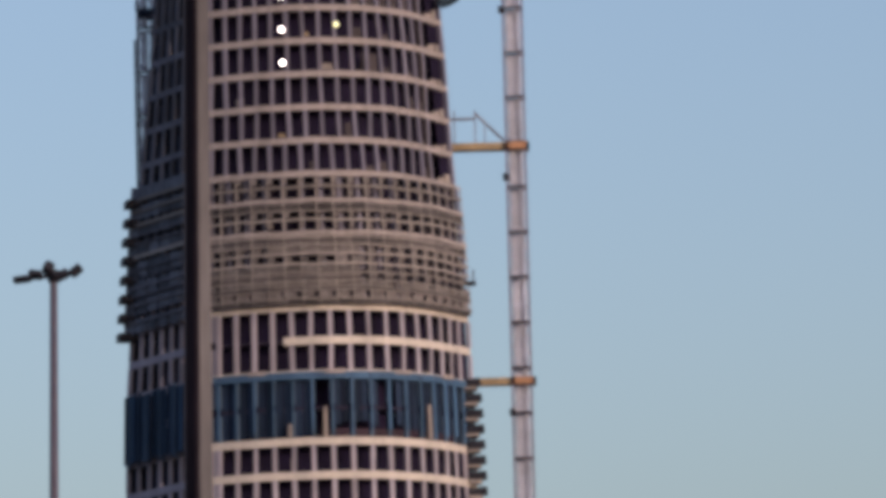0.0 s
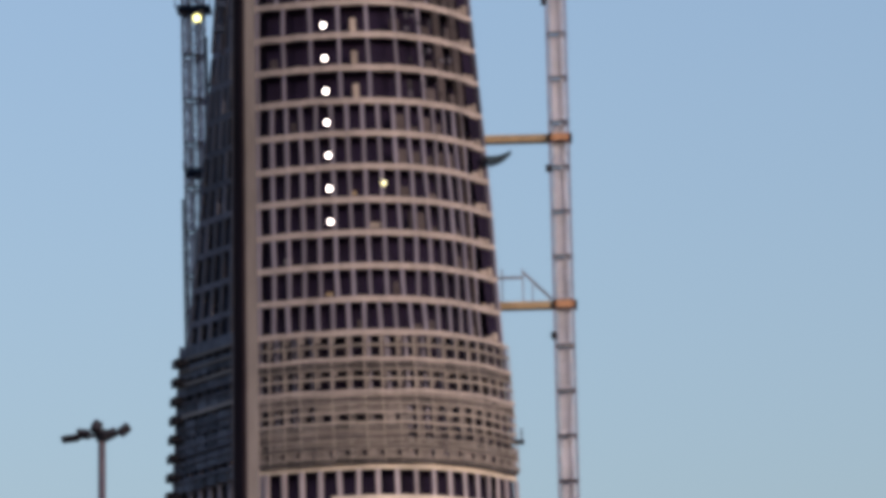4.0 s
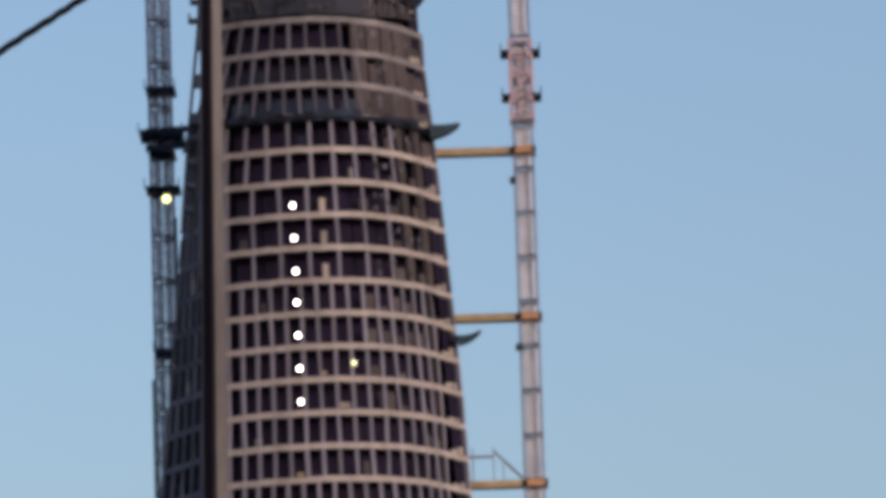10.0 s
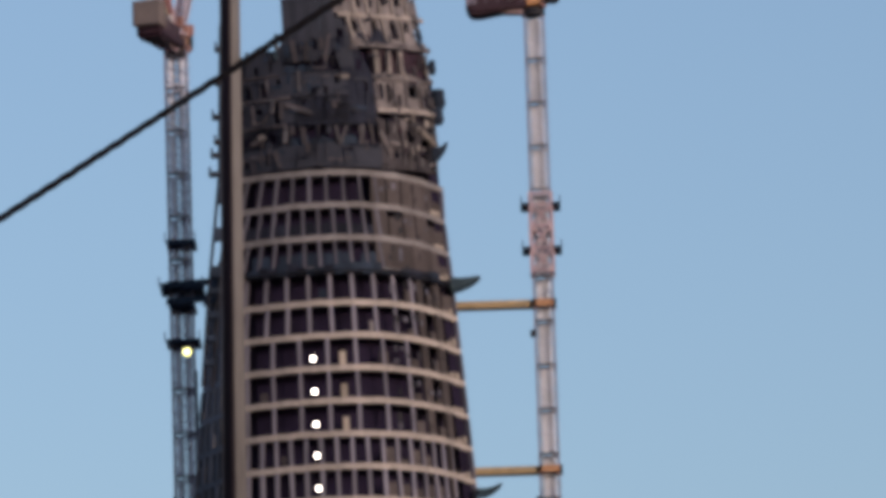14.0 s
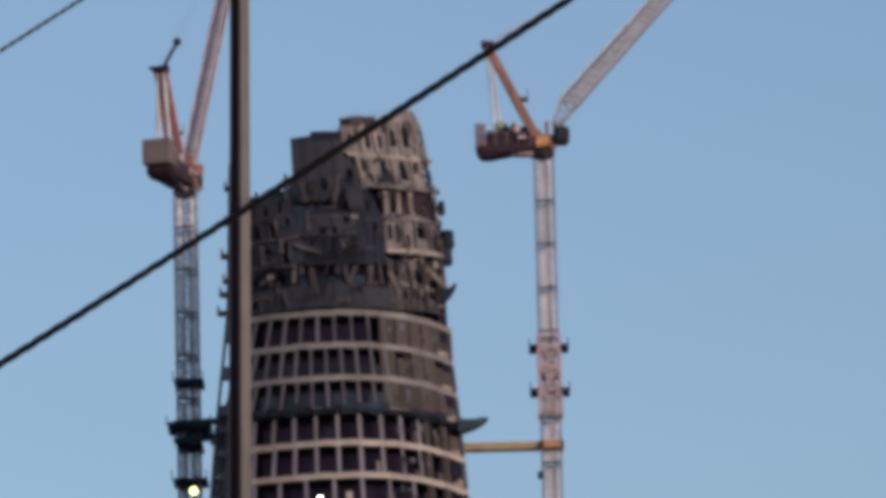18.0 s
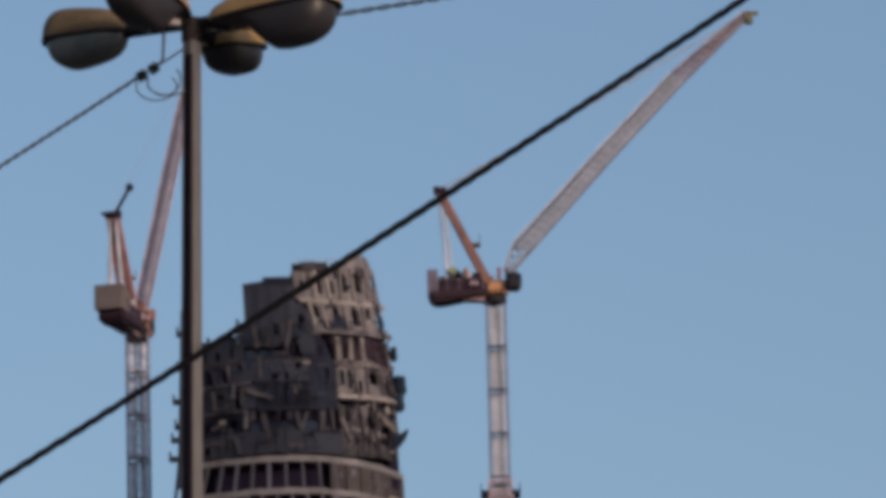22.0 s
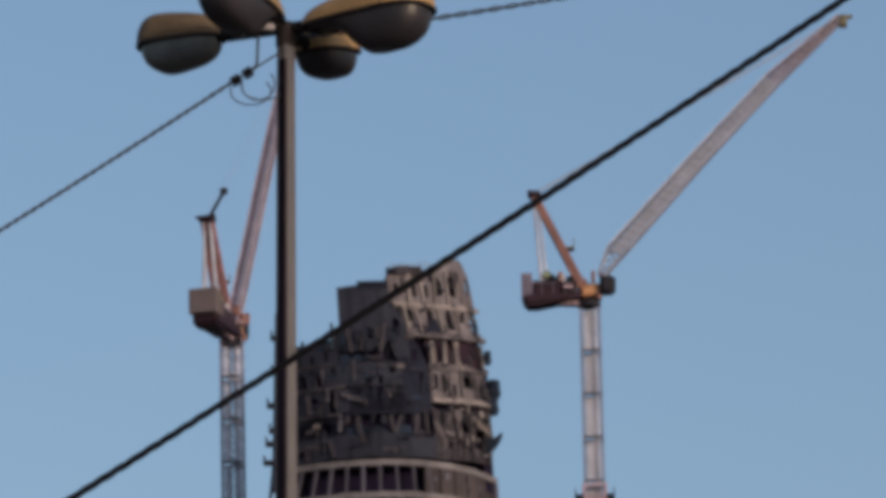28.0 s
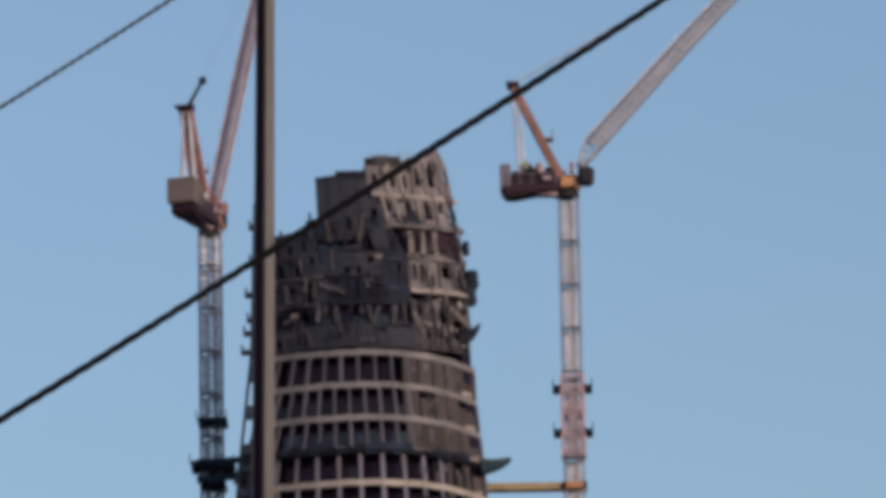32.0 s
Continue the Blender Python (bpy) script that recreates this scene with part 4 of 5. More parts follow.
# bundled dark tarpaulins on the right edge, with the lip of a folded fan below
def bundle(x, y, z, rx, rz, turns):
    """A sack-like bundle, broader in the middle and uneven round."""
    bm = bmesh.new()
    rows = []
    for j in range(9):
        f = j / 8
        r = (0.35 + 0.65 * math.sin(math.pi * (0.12 + 0.76 * f)) ** 0.6)
        rows.append([bm.verts.new((x + rx * r * math.cos(a) * (1 + 0.12 * math.sin(turns * a + j)), y + rx * r * math.sin(a), z + rz * (f - 0.5) * 2)) for a in (2 * math.pi * i / 12 for i in range(12))])
    for a, b in zip(rows, rows[1:]):
        for i in range(12):
            bm.faces.new((a[i], a[(i + 1) % 12], b[(i + 1) % 12], b[i]))
    bm.faces.new(rows[0])
    bm.faces.new(rows[-1])
    smooth(part("hanging_tarpaulin", bm, NAVY, top, "dark bundled tarpaulin on the edge"))


for u, z, rx, rz, turns in ((1.0, 197.9, 0.95, 1.2, 3), (0.985, 195.6, 0.85, 1.1, 2), (0.99, 201.9, 0.5, 0.9, 3)):
    p = front(min(1, u), z, 0.2)
    bundle(p.x, p.y, z, rx, rz, turns)
for u in (0.225, 0.02):
    p = front(u, 202.4, 0.6)
    bm = bmesh.new()
    beam(bm, p - Vector((0, 0, 1.5)), p + Vector((0, 0, 1.8)), 0.35)
    beam(bm, p + Vector((-0.5, 0, 0.6)), p + Vector((0.6, 0, 0.9)), 0.3)
    part("guard_post", bm, TEAL, top)


def polyline(bm, pts, w):
    """A bent square bar through places, in one piece."""
    pts = [Vector(p) for p in pts]
    prev = None
    for i, p in enumerate(pts):
        d = (pts[min(i + 1, len(pts) - 1)] - pts[max(i - 1, 0)]).normalized()
        x = d.cross(Vector((0.3, 0.5, 0.81))).normalized() * w / 2
        y = d.cross(x).normalized() * w / 2
        row = [bm.verts.new(p + a * x + b * y) for a, b in ((-1, -1), (1, -1), (1, 1), (-1, 1))]
        if prev:
            for j in range(4):
                bm.faces.new((prev[j], prev[(j + 1) % 4], row[(j + 1) % 4], row[j]))
        else:
            bm.faces.new(row)
        prev = row
    bm.faces.new(prev)


# ---- hoist frame on the shaded side ----
hoist = thing("hoist_frame", (-31.0, 765, 160), "slim dark hoist frame with landings on the tower's shaded side", "hoist frame")
HY = 765.0
EDGE = ((160, -33.1), (172.6, -31.95), (187, -30.3), (206, -29.7))
for inner in (0.0, 1.2):
    bm = bmesh.new()
    polyline(bm, [(x + inner, HY + 0.5 * inner, z) for z, x in EDGE], 0.3)
    part("rail", bm, STEEL, hoist)
for i, (z, h) in enumerate(((163, 0.9), (166, 0.7), (169, 0.9), (172, 0.8), (174.4, 1.4), (179.2, 1.6), (184.2, 1.9), (186.5, 1.4), (188.8, 1.6), (191.2, 1.2), (193.5, 1.5), (196.0, 1.0), (198.6, 1.3), (201.0, 0.9), (203.2, 1.2))):
    x = at(EDGE, z) + 0.65
    bm = bmesh.new()
    box(bm, pose(x, HY, z), 1.35, 1.2, h, 0.05)
    part("landing", bm, NAVY, hoist)
    if z > 183:
        bm = bmesh.new()
        beam(bm, (x - 0.5, HY, z - 1.2), (x + 0.6, HY, z + 1.2), 0.24)
        beam(bm, (x + 0.6, HY - 0.3, z - 1.2), (x - 0.5, HY - 0.3, z + 1.2), 0.24)
        part("brace", bm, STEEL, hoist)
for z, w in ((186.8, 1.3), (189.2, 1.1), (190.9, 0.7), (194.1, 1.0), (198.4, 0.6), (202.8, 0.7)):
    x = at(EDGE, z)
    bm = bmesh.new()
    box(bm, pose(x - w / 2, HY - 0.3, z), w, 1.0, 0.6, 0.1)
    box(bm, pose(x - w + 0.15, HY - 0.3, z + 0.4), 0.25, 0.8, 1.0)
    part("bracket", bm, STEEL, hoist)

# ---- tower cranes ----
PITCH = 5.69


def mast_section(t, x, y, z, w, duct):
    """One lattice section: each leg, the flange, the bracing of each face and the ladder or cable duct."""
    h = w / 2
    bm = bmesh.new()
    beam(bm, (x - h, y - h, z), (x - h, y - h, z + PITCH), 0.24)
    legs = part("mast_leg", bm, LEG, t)
    for a, b in ((h, -h), (h, h), (-h, h)):
        bm = bmesh.new()
        beam(bm, (x + a, y + b, z), (x + a, y + b, z + PITCH), 0.24)
        part("mast_leg", bm, LEG, legs)
    bm = bmesh.new()
    for a in (-h, h):
        beam(bm, (x + a, y - h, z), (x + a, y + h, z), 0.28, 0.28)
        beam(bm, (x - h, y + a, z), (x + h, y + a, z), 0.28, 0.28)
    part("flange", bm, RING, legs)
    n = 6
    for side in range(4):
        bm = bmesh.new()
        a = -h if side % 2 else h
        pts = []
        for i in range(n + 1):
            zz = z + PITCH * i / n
            pts.append((-h if i % 2 else h, zz))
        polyline(bm, [(x + b, y + a, zz) if side < 2 else (x + a, y + b, zz) for b, zz in pts], 0.12 if duct else 0.26)
        part("bracing", bm, LILAC if duct else PALEMAST, legs)
    bm = bmesh.new()
    if duct:
        box(bm, pose(x, y + 0.2, z + PITCH / 2), 1.75, 0.5, PITCH - 0.35, 0.08)
        part("cable_duct", bm, DUCT, legs, "pale lilac cable duct")
    else:
        for a in (-0.78, 0.78):
            box(bm, pose(x + a, y + 0.3, z + PITCH / 2), 0.5, 0.3, PITCH - 0.3, 0.05)
        part("riser_pipe", bm, PALEMAST, legs, "pale lilac riser pipes")
        bm = bmesh.new()
        for a in (-0.35, 0.35):
            beam(bm, (x + a, y + 0.3, z), (x + a, y + 0.3, z + PITCH), 0.26, 0.16)
        for i in range(12):
            beam(bm, (x - 0.35, y + 0.3, z + 0.25 + i * 0.46), (x + 0.35, y + 0.3, z + 0.25 + i * 0.46), 0.1)
        part("ladder", bm, LEG, legs)
    return legs


def crane(x, y, z_ref, n_low, n_high, w, lean, duct, label):
    """A luffing tower crane's foot and mast; lean: metres sideways for each metre up, from x at z = 119."""
    z0 = z_ref - n_low * PITCH
    xf = x + lean * (z0 - 119)
    t = thing("tower_crane", (xf, y, 0), label, "tower crane", "luffing tower cranes")
    bm = bmesh.new()
    box(bm, pose(xf, y, (z0 - 0.4) / 2), 6, 6, z0 + 0.4 + 0.8, 0.2)
    part("footing", bm, BLOCK, t)
    first = mast_section(t, xf, y, z0, w, duct)
    for i in range(1, n_low + n_high):
        made = {}
        for o in (first, *first.children_recursive):
            made[o] = o.copy()
            scene.collection.objects.link(made[o])
            made[o].parent = made.get(o.parent, o.parent)
        made[first].matrix_basis = Matrix.Translation((lean * i * PITCH, 0, i * PITCH))
    return t


def boom(p, q, w0, w1, side, n, chord, lace):
    """Four chords from p to q, w0 and w1 square at the ends, and the zigzag lacing of each face: named meshes."""
    p, q = Vector(p), Vector(q)
    deep = (q - p).normalized().cross(side).normalized()
    def place(f, a, c):
        k = (w0 + (w1 - w0) * f) / 2
        return p.lerp(q, f) + side * a * k + deep * c * k
    cs = ((-1, -1), (1, -1), (1, 1), (-1, 1))
    for c in cs:
        bm = bmesh.new()
        beam(bm, place(0, *c), place(1, *c), chord)
        yield "jib_chord", bm
    for a, c in zip(cs, cs[1:] + cs[:1]):
        bm = bmesh.new()
        polyline(bm, [place(i / n, *(a if i % 2 else c)) for i in range(n + 1)], lace)
        yield "lacing", bm


def crane_head(t, c, d, line, apex_a, apex_z, tail, cw, slim, cw_mat):
    """Slewing platform, cab, A-frame, counter-jib, counterweight, ropes and jib. c: centre of the mast's top; d: level direction of the jib; line: the jib's places and widths from foot to tip."""
    c, d = Vector(c), Vector((*d, 0)).normalized()
    b = Vector((-d.y, d.x, 0))
    turn = Matrix((d, b, Vector((0, 0, 1)))).transposed().to_4x4()
    def P(a, s, z):
        return c + d * a + b * s + Vector((0, 0, z))
    def at_pose(a, s, z):
        m = turn.copy()
        m.translation = P(a, s, z)
        return m
    bm = bmesh.new()
    tube(bm, P(0, 0, -0.3), P(0, 0, 0.5), 1.5, 1.5, 18)
    part("slewing_ring", bm, STEEL, t)
    bm = bmesh.new()
    box(bm, at_pose(0.3, 0, 1.75), 2.7, 2.4, 1.7, 0.3)
    part("turntable", bm, ORANGE, t, "orange turntable")
    # counter-jib with machinery
    bm = bmesh.new()
    for s in (-1.5, 1.5):
        beam(bm, P(-1, s, 1.0), P(-tail, s, 0.6), 0.5, 0.9)
    for a in np.linspace(2, tail, 5):
        beam(bm, P(-float(a), -1.5, 0.9), P(-float(a), 1.5, 0.9), 0.4)
    sides = [[bm.verts.new(P(a, s, z)) for a, z in ((-0.9, 0.75), (-tail * 0.5, 0.25), (-tail + 1.2, -0.25), (-tail + 0.1, -0.2), (-tail - 0.5, 0.4), (-tail - 0.6, 1.5), (-0.9, 1.6))] for s in (-1.45, 1.45)]
    bm.faces.new(sides[0])
    bm.faces.new(sides[1])
    for i in range(7):
        bm.faces.new((sides[0][i], sides[0][(i + 1) % 7], sides[1][(i + 1) % 7], sides[1][i]))
    part("counter_jib", bm, MAROON, t, "dark maroon counter-jib frame")
    bm = bmesh.new()
    box(bm, at_pose(-tail * 0.55, 0, 1.9), tail * 0.72, 2.8, 2.3, 0.3)
    part("machinery_deck", bm, MAROON, t)
    bm = bmesh.new()
    tube(bm, P(-tail * 0.45, -1.2, 3.5), P(-tail * 0.45, 1.2, 3.5), 0.62, 0.62, 14)
    part("winch_drum", bm, WHITE, t)
    bm = bmesh.new()
    box(bm, at_pose(-tail * 0.62, -0.6, 3.6), 1.0, 1.0, 0.9, 0.15)
    part("motor", bm, STEEL, t)
    bm = bmesh.new()
    tube(bm, P(-tail + 2.6, -1.4, 3.9), P(-tail + 2.6, 0.4, 3.7), 0.5, 0.5, 14)
    part("hoist_drum", bm, GREEN, t)
    (cl, cwid, ch, czo) = cw
    for i in range(3):
        bm = bmesh.new()
        box(bm, at_pose(-tail + cl * (i - 1) / 3, 0, czo), cl / 3 - 0.012, cwid, ch, 0.1)
        part("counterweight", bm, cw_mat, t, "concrete counterweight block")
    for s in (-1.2, 0.6):
        bm = bmesh.new()
        beam(bm, P(-tail + 0.6, s + 0.9, 0.75), P(-0.6, s * 0.5, 0.1), 0.45, 0.5)
        part("girder", bm, CAGE, t, "faded pink girder under the counter-jib")
    # cab
    bm = bmesh.new()
    cs = -0.6 if d.y > 0.5 else -1.6
    box(bm, at_pose(2.4, cs, 2.1), 2.0, 1.6, 2.5, 0.45)
    cab = part("cab", bm, STEEL, t, "dark operator's cab")
    bm = bmesh.new()
    box(bm, at_pose(3.2, cs, 2.3), 0.5, 1.4, 1.4, 0.1)
    part("window", bm, RIM, cab)
    for a, s, z, w, h, mat in ((-1.2, -1.9, 2.6, 0.9, 1.6, RED), (-2.6, -2.0, 1.9, 1.2, 0.5, CAGE), (0.6, -1.9, 3.2, 0.5, 1.5, RED), (-0.4, 1.7, 3.3, 0.6, 1.2, CAGE), (1.3, -1.2, 0.9, 0.8, 0.9, RED), (-3.6, -1.9, 3.3, 0.4, 1.4, RED)):
        bm = bmesh.new()
        box(bm, at_pose(a, s, z), w, 0.8, h, 0.1)
        part("service_box", bm, mat, t)
    # A-frame
    for s in (-1.1, 1.1):
        bm = bmesh.new()
        beam(bm, P(-1.6, 0.3 + s * 0.65, 2.4) if slim else P(-0.8, s, 2.4), P(apex_a, s * 0.4, apex_z), 0.8 if slim else 0.7, 0.8 if slim else 0.9)
        part("a_frame_leg", bm, ROSE if slim else RED, t, "faded rose A-frame leg" if slim else "red oxide A-frame leg")
        bm = bmesh.new()
        beam(bm, P(-tail + 1.8, s, 2.6), P(apex_a, s * 0.4, apex_z), 0.1 if slim else 0.16)
        part("backstay", bm, DUCT, t)
    bm = bmesh.new()
    for f in (0.3, 0.5, 0.7, 0.88):
        a, z = -0.8 + (apex_a + 0.8) * f, 2.4 + (apex_z - 2.4) * f
        beam(bm, P(a, -0.9 * (1 - 0.6 * f), z), P(a, 1.0 * (1 - 0.6 * f), z), 0.25)
    part("a_frame_rungs", bm, CAGE, t)
    if slim:
        for i in range(5):
            ends = []
            for f in (0.06 + 0.17 * i, 0.23 + 0.17 * i):
                s, k = (1, -1)[(i + (f > 0.1 + 0.17 * i)) % 2], 1 - f
                ends.append(P(-1.6 + (apex_a + 1.6) * f, 0.3 * k + s * (0.715 * k + 0.44 * f), 2.4 + (apex_z - 2.4) * f))
            bm = bmesh.new()
            beam(bm, ends[0], ends[1], 0.35, 0.3)
            part("a_frame_brace", bm, DUCT if i % 2 else ROSE, t)
    bm = bmesh.new()
    f = 0.42
    box(bm, at_pose(-0.8 + (apex_a + 0.8) * f + 0.9, 0, 2.4 + (apex_z - 2.4) * f), 1.3, 1.8, 0.2)
    for s in (-0.8, 0.8):
        beam(bm, P(-0.8 + (apex_a + 0.8) * f + 1.5, s, 2.4 + (apex_z - 2.4) * f), P(-0.8 + (apex_a + 0.8) * f + 1.5, s, 3.6 + (apex_z - 2.4) * f), 0.12)
    part("access_platform", bm, OLIVE, t, "small olive platform on the A-frame")
    for a in np.linspace(1.6, tail - 0.4, 5):
        for s in (-1.75, 1.75):
            bm = bmesh.new()
            beam(bm, P(-float(a), s, 1.2), P(-float(a), s, 2.7), 0.1)
            part("rail_post", bm, LEG, t)
    for s in (-1.75, 1.75):
        bm = bmesh.new()
        beam(bm, P(-1.6, s, 2.65), P(-tail + 0.4, s, 2.65), 0.1)
        part("guard_rail", bm, LEG, t)
    for a, z, w, h, mat in ((0.3, 3.3, 0.9, 1.1, STEEL), (0.52, 3.4, 1.2, 0.8, MAROON), (0.72, 3.2, 0.7, 1.3, LEG), (0.85, 3.0, 0.8, 0.9, STEEL), (0.62, 2.6, 0.9, 0.8, WHITE), (0.4, 2.3, 0.7, 0.6, LEG)):
        bm = bmesh.new()
        box(bm, at_pose(-tail * a, 0.5, z), w, 1.5, h, 0.12)
        part("machinery_box", bm, mat, t)
    bm = bmesh.new()
    box(bm, at_pose(apex_a, 0, apex_z + 0.2), 1.5, 2.0, 0.8, 0.15)
    box(bm, at_pose(apex_a - 0.6, 0, apex_z + 0.4), 0.6, 2.6, 0.3)
    part("apex_head", bm, MAROON, t)
    bm = bmesh.new()
    for a in (-0.25, 0.35):
        for s in (-0.4, 0.4):
            tube(bm, P(apex_a + a, s, apex_z), P(-tail + 2.2 + a, s * 2, 3.2), 0.14, 0.2, 6)
    part("luffing_ropes", bm, DUCT, t, "pale luffing ropes")
    # jib: a lattice that tapers at both ends, its lowest chord carrying a walkway
    line = [(Vector(p), w) for p, w in line]
    tip = line[-1][0]
    up = Vector((0, 0, 1))
    bm = bmesh.new()
    tube(bm, line[0][0] - b * 0.9, line[0][0] + b * 0.9, 0.3, 0.3, 12)
    jib = part("jib", bm, LEG, t, "faded mauve lattice jib" if slim else "pale lilac lattice jib")
    for j, ((p, w0), (q, w1)) in enumerate(zip(line, line[1:])):
        last = j == len(line) - 2
        for name, bm in boom(p, q, w0, w1, b, max(2, round((q - p).length / 0.6)), 0.22, 0.2):
            part(name, bm, FARJIB if slim else JIBHEAD if last else DUCT, jib)
        bm = bmesh.new()
        n = (q - p).normalized().cross(b)
        n = n if n.z < 0 else -n
        beam(bm, p + n * w0 * 0.5, q + n * w1 * 0.5, 0.34, 0.5)
        part("lower_chord", bm, LEG, jib, "dusky lilac lower chord with walkway")
        bm = bmesh.new()
        beam(bm, p - n * w0 * 0.5, q - n * w1 * 0.5, 0.22, 0.26)
        part("upper_chord", bm, LEG, jib, "dusky lilac upper chord")
        if slim:
            bm = bmesh.new()
            beam(bm, p + b * w0 * 0.55, q + b * w1 * 0.55, 0.42, 0.42)
            part("side_chord", bm, LEG, jib, "dusky lilac side chord")
        if j and not slim:
            bm = bmesh.new()
            m = frame_to(p, q, n)
            box(bm, m, 0.05, (w0 + w1) / 2 * 0.62, (q - p).length) if abs(m.col[1].to_3d().dot(n)) > 0.5 else box(bm, m, (w0 + w1) / 2 * 0.62, 0.05, (q - p).length)
            part("jib_mesh", bm, JIBHEAD if last else DUCT, jib, "dusty lilac mesh lining" if last else "lilac-grey mesh lining inside the jib")
    bm = bmesh.new()
    for s2 in (-0.6, 0.6):
        tube(bm, P(apex_a, s2 * 0.5, apex_z + 0.4), tip + b * s2, 0.02 if slim else 0.05, 0.02 if slim else 0.05, 5)
    part("pendant_ropes", bm, ROPE, t)
    bm = bmesh.new()
    m = turn.copy()
    m.translation = tip + d * 0.3 - up * 0.5
    box(bm, m, 1.1, 1.2, 1.6, 0.2)
    m = turn.copy()
    m.translation = tip + d * 1.0 + up * 0.1
    box(bm, m, 1.2, 0.5, 0.5, 0.1)
    part("hook_block", bm, OLIVE, t, "grimy olive hook block drawn up to the jib's tip")


RX, RY, RT = 9.62, 783.0, 210.9
right = crane(9.42, RY, 90.85, 15, 21, 2.35, 0.003, True, "lilac-grey luffing tower crane tied to the tower, jib raised")
crane_head(right, (RX, RY, RT), (1, 0), (((11.3, RY, 214.8), 0.8), ((13.1, RY, 217.8), 2.05), ((24.7, RY, 230.5), 1.85), ((33.9, RY, 240.1), 1.75), ((43.2, RY, 248.5), 0.8)), -6.6, 14.6, 7.9, (1.4, 3.0, 3.2, 2.5), False, LEG)
# climbing cage
bm = bmesh.new()
for a in (-1.35, 1.35):
    for b in (-1.35, 1.35):
        beam(bm, (RX + a, RY + b, 176.6), (RX + a, RY + b, 187.2), 0.4)
cage = part("climbing_cage", bm, CAGE, right, "reddish climbing cage round the mast")
for i, z in enumerate((177.0, 179.9, 182.8, 185.6, 187.0)):
    bm = bmesh.new()
    for a in (-1.35, 1.35):
        beam(bm, (RX + a, RY - 1.35, z), (RX + a, RY + 1.35, z), 0.3)
        beam(bm, (RX - 1.35, RY + a, z), (RX + 1.35, RY + a, z), 0.3)
    part("cage_frame", bm, CAGE, cage)
for z0, z1 in ((177.0, 179.9), (179.9, 182.8), (182.8, 185.6)):
    for f in (-1.35, 1.35):
        bm = bmesh.new()
        beam(bm, (RX - 1.35, RY + f, z0), (RX + 1.35, RY + f, z1), 0.24)
        beam(bm, (RX + 1.35, RY + f, z0), (RX - 1.35, RY + f, z1), 0.24)
        beam(bm, (RX, RY + f, z0), (RX, RY + f, z1), 0.2)
        part("cage_brace", bm, CAGE, cage)
for z in (179.9, 185.6):
    for f in (-1, 1):
        bm = bmesh.new()
        box(bm, pose(RX + f * 1.95, RY, z - 0.1), 1.1, 3.4, 0.5, 0.06)
        for dy in (-1.6, 0, 1.6):
            beam(bm, (RX + f * 2.45, RY + dy, z), (RX + f * 2.45, RY + dy, z + 1.0), 0.12)
        beam(bm, (RX + f * 2.45, RY - 1.6, z + 0.95), (RX + f * 2.45, RY + 1.6, z + 0.95), 0.12)
        part("cage_platform", bm, NAVY, cage, "dark railed platform")


def tie(z, u, label, gantry=False):
    """A strut that ties the mast to the tower's edge."""
    e = front(u, z)
    t = thing("mast_tie", (RX, RY, z), label, "crane tie", "ties between crane and tower")
    bm = bmesh.new()
    for dy in (-1.2, 1.2):
        beam(bm, (e.x - 1.6, RY - 0.4 + dy * 0.6, z), (RX + 1.4, RY + dy * 0.6, z), 0.42, 0.88)
    part("strut", bm, OCHRE, t)
    bm = bmesh.new()
    for a in (-1.3, 1.3):
        beam(bm, (RX + a, RY - 1.5, z), (RX + a, RY + 1.5, z), 0.4, 0.85)
        beam(bm, (RX - 1.5, RY + a, z), (RX + 1.5, RY + a, z), 0.4, 0.85)
    part("collar", bm, COLLAR, t, "rusty orange collar round the mast")
    bm = bmesh.new()
    box(bm, pose(RX - 1.5, RY - 1.3, z - 4.0), 0.8, 0.7, 0.9, 0.1)
    part("junction_box", bm, STEEL, t)
    if gantry:
        bm = bmesh.new()
        beam(bm, (e.x - 0.6, RY - 1, z + 3.5), (RX - 5.2, RY - 1, z + 3.5), 0.3)
        for x in (RX - 5.2, e.x + 1.0):
            beam(bm, (x, RY - 1, z), (x, RY - 1, z + 4.6), 0.16)
        beam(bm, (RX - 5.2, RY - 1, z + 4.2), (RX - 1.6, RY - 1, z + 0.6), 0.3)
        beam(bm, (RX - 4.0, RY - 1, z), (RX - 4.0, RY - 1, z + 2.6), 0.14)
        part("access_gantry", bm, SIDE, t, "slender access gantry")


tie(100.55, 0.985, "ochre steel strut tying the crane to the tower")
tie(130.2, 0.985, "ochre steel strut carrying a slender access gantry", True)
tie(151.45, 0.985, "ochre steel strut tying the crane to the tower")
tie(172.85, 0.985, "ochre steel strut tying the crane to the tower")

LX, LY, LT = -36.75, 795.0, 210.3
leftc = crane(LX, LY, 91.7, 15, 21, 2.75, 0.0, False, "lilac-grey luffing tower crane behind the tower, jib steeply raised")
crane_head(leftc, (LX, LY, LT), (0.27, 0.963), (((-36.6, 796.8, 212.9), 0.8), ((-36.1, 799.0, 216.8), 1.35), ((-33.2, 809.8, 235.3), 1.35), ((-31.4, 816.5, 246.6), 1.25), ((-30.1, 822, 255.6), 0.6)), -9.3, 14.0, 10.4, (2.8, 3.7, 3.3, 2.8), True, BLOCK)
bm = bmesh.new()
ax = Vector((LX - 0.27 * 9.0, LY - 0.963 * 9.0, LT + 14.2))
beam(bm, ax, ax + Vector((2.0, 0, 3.6)), 0.4)
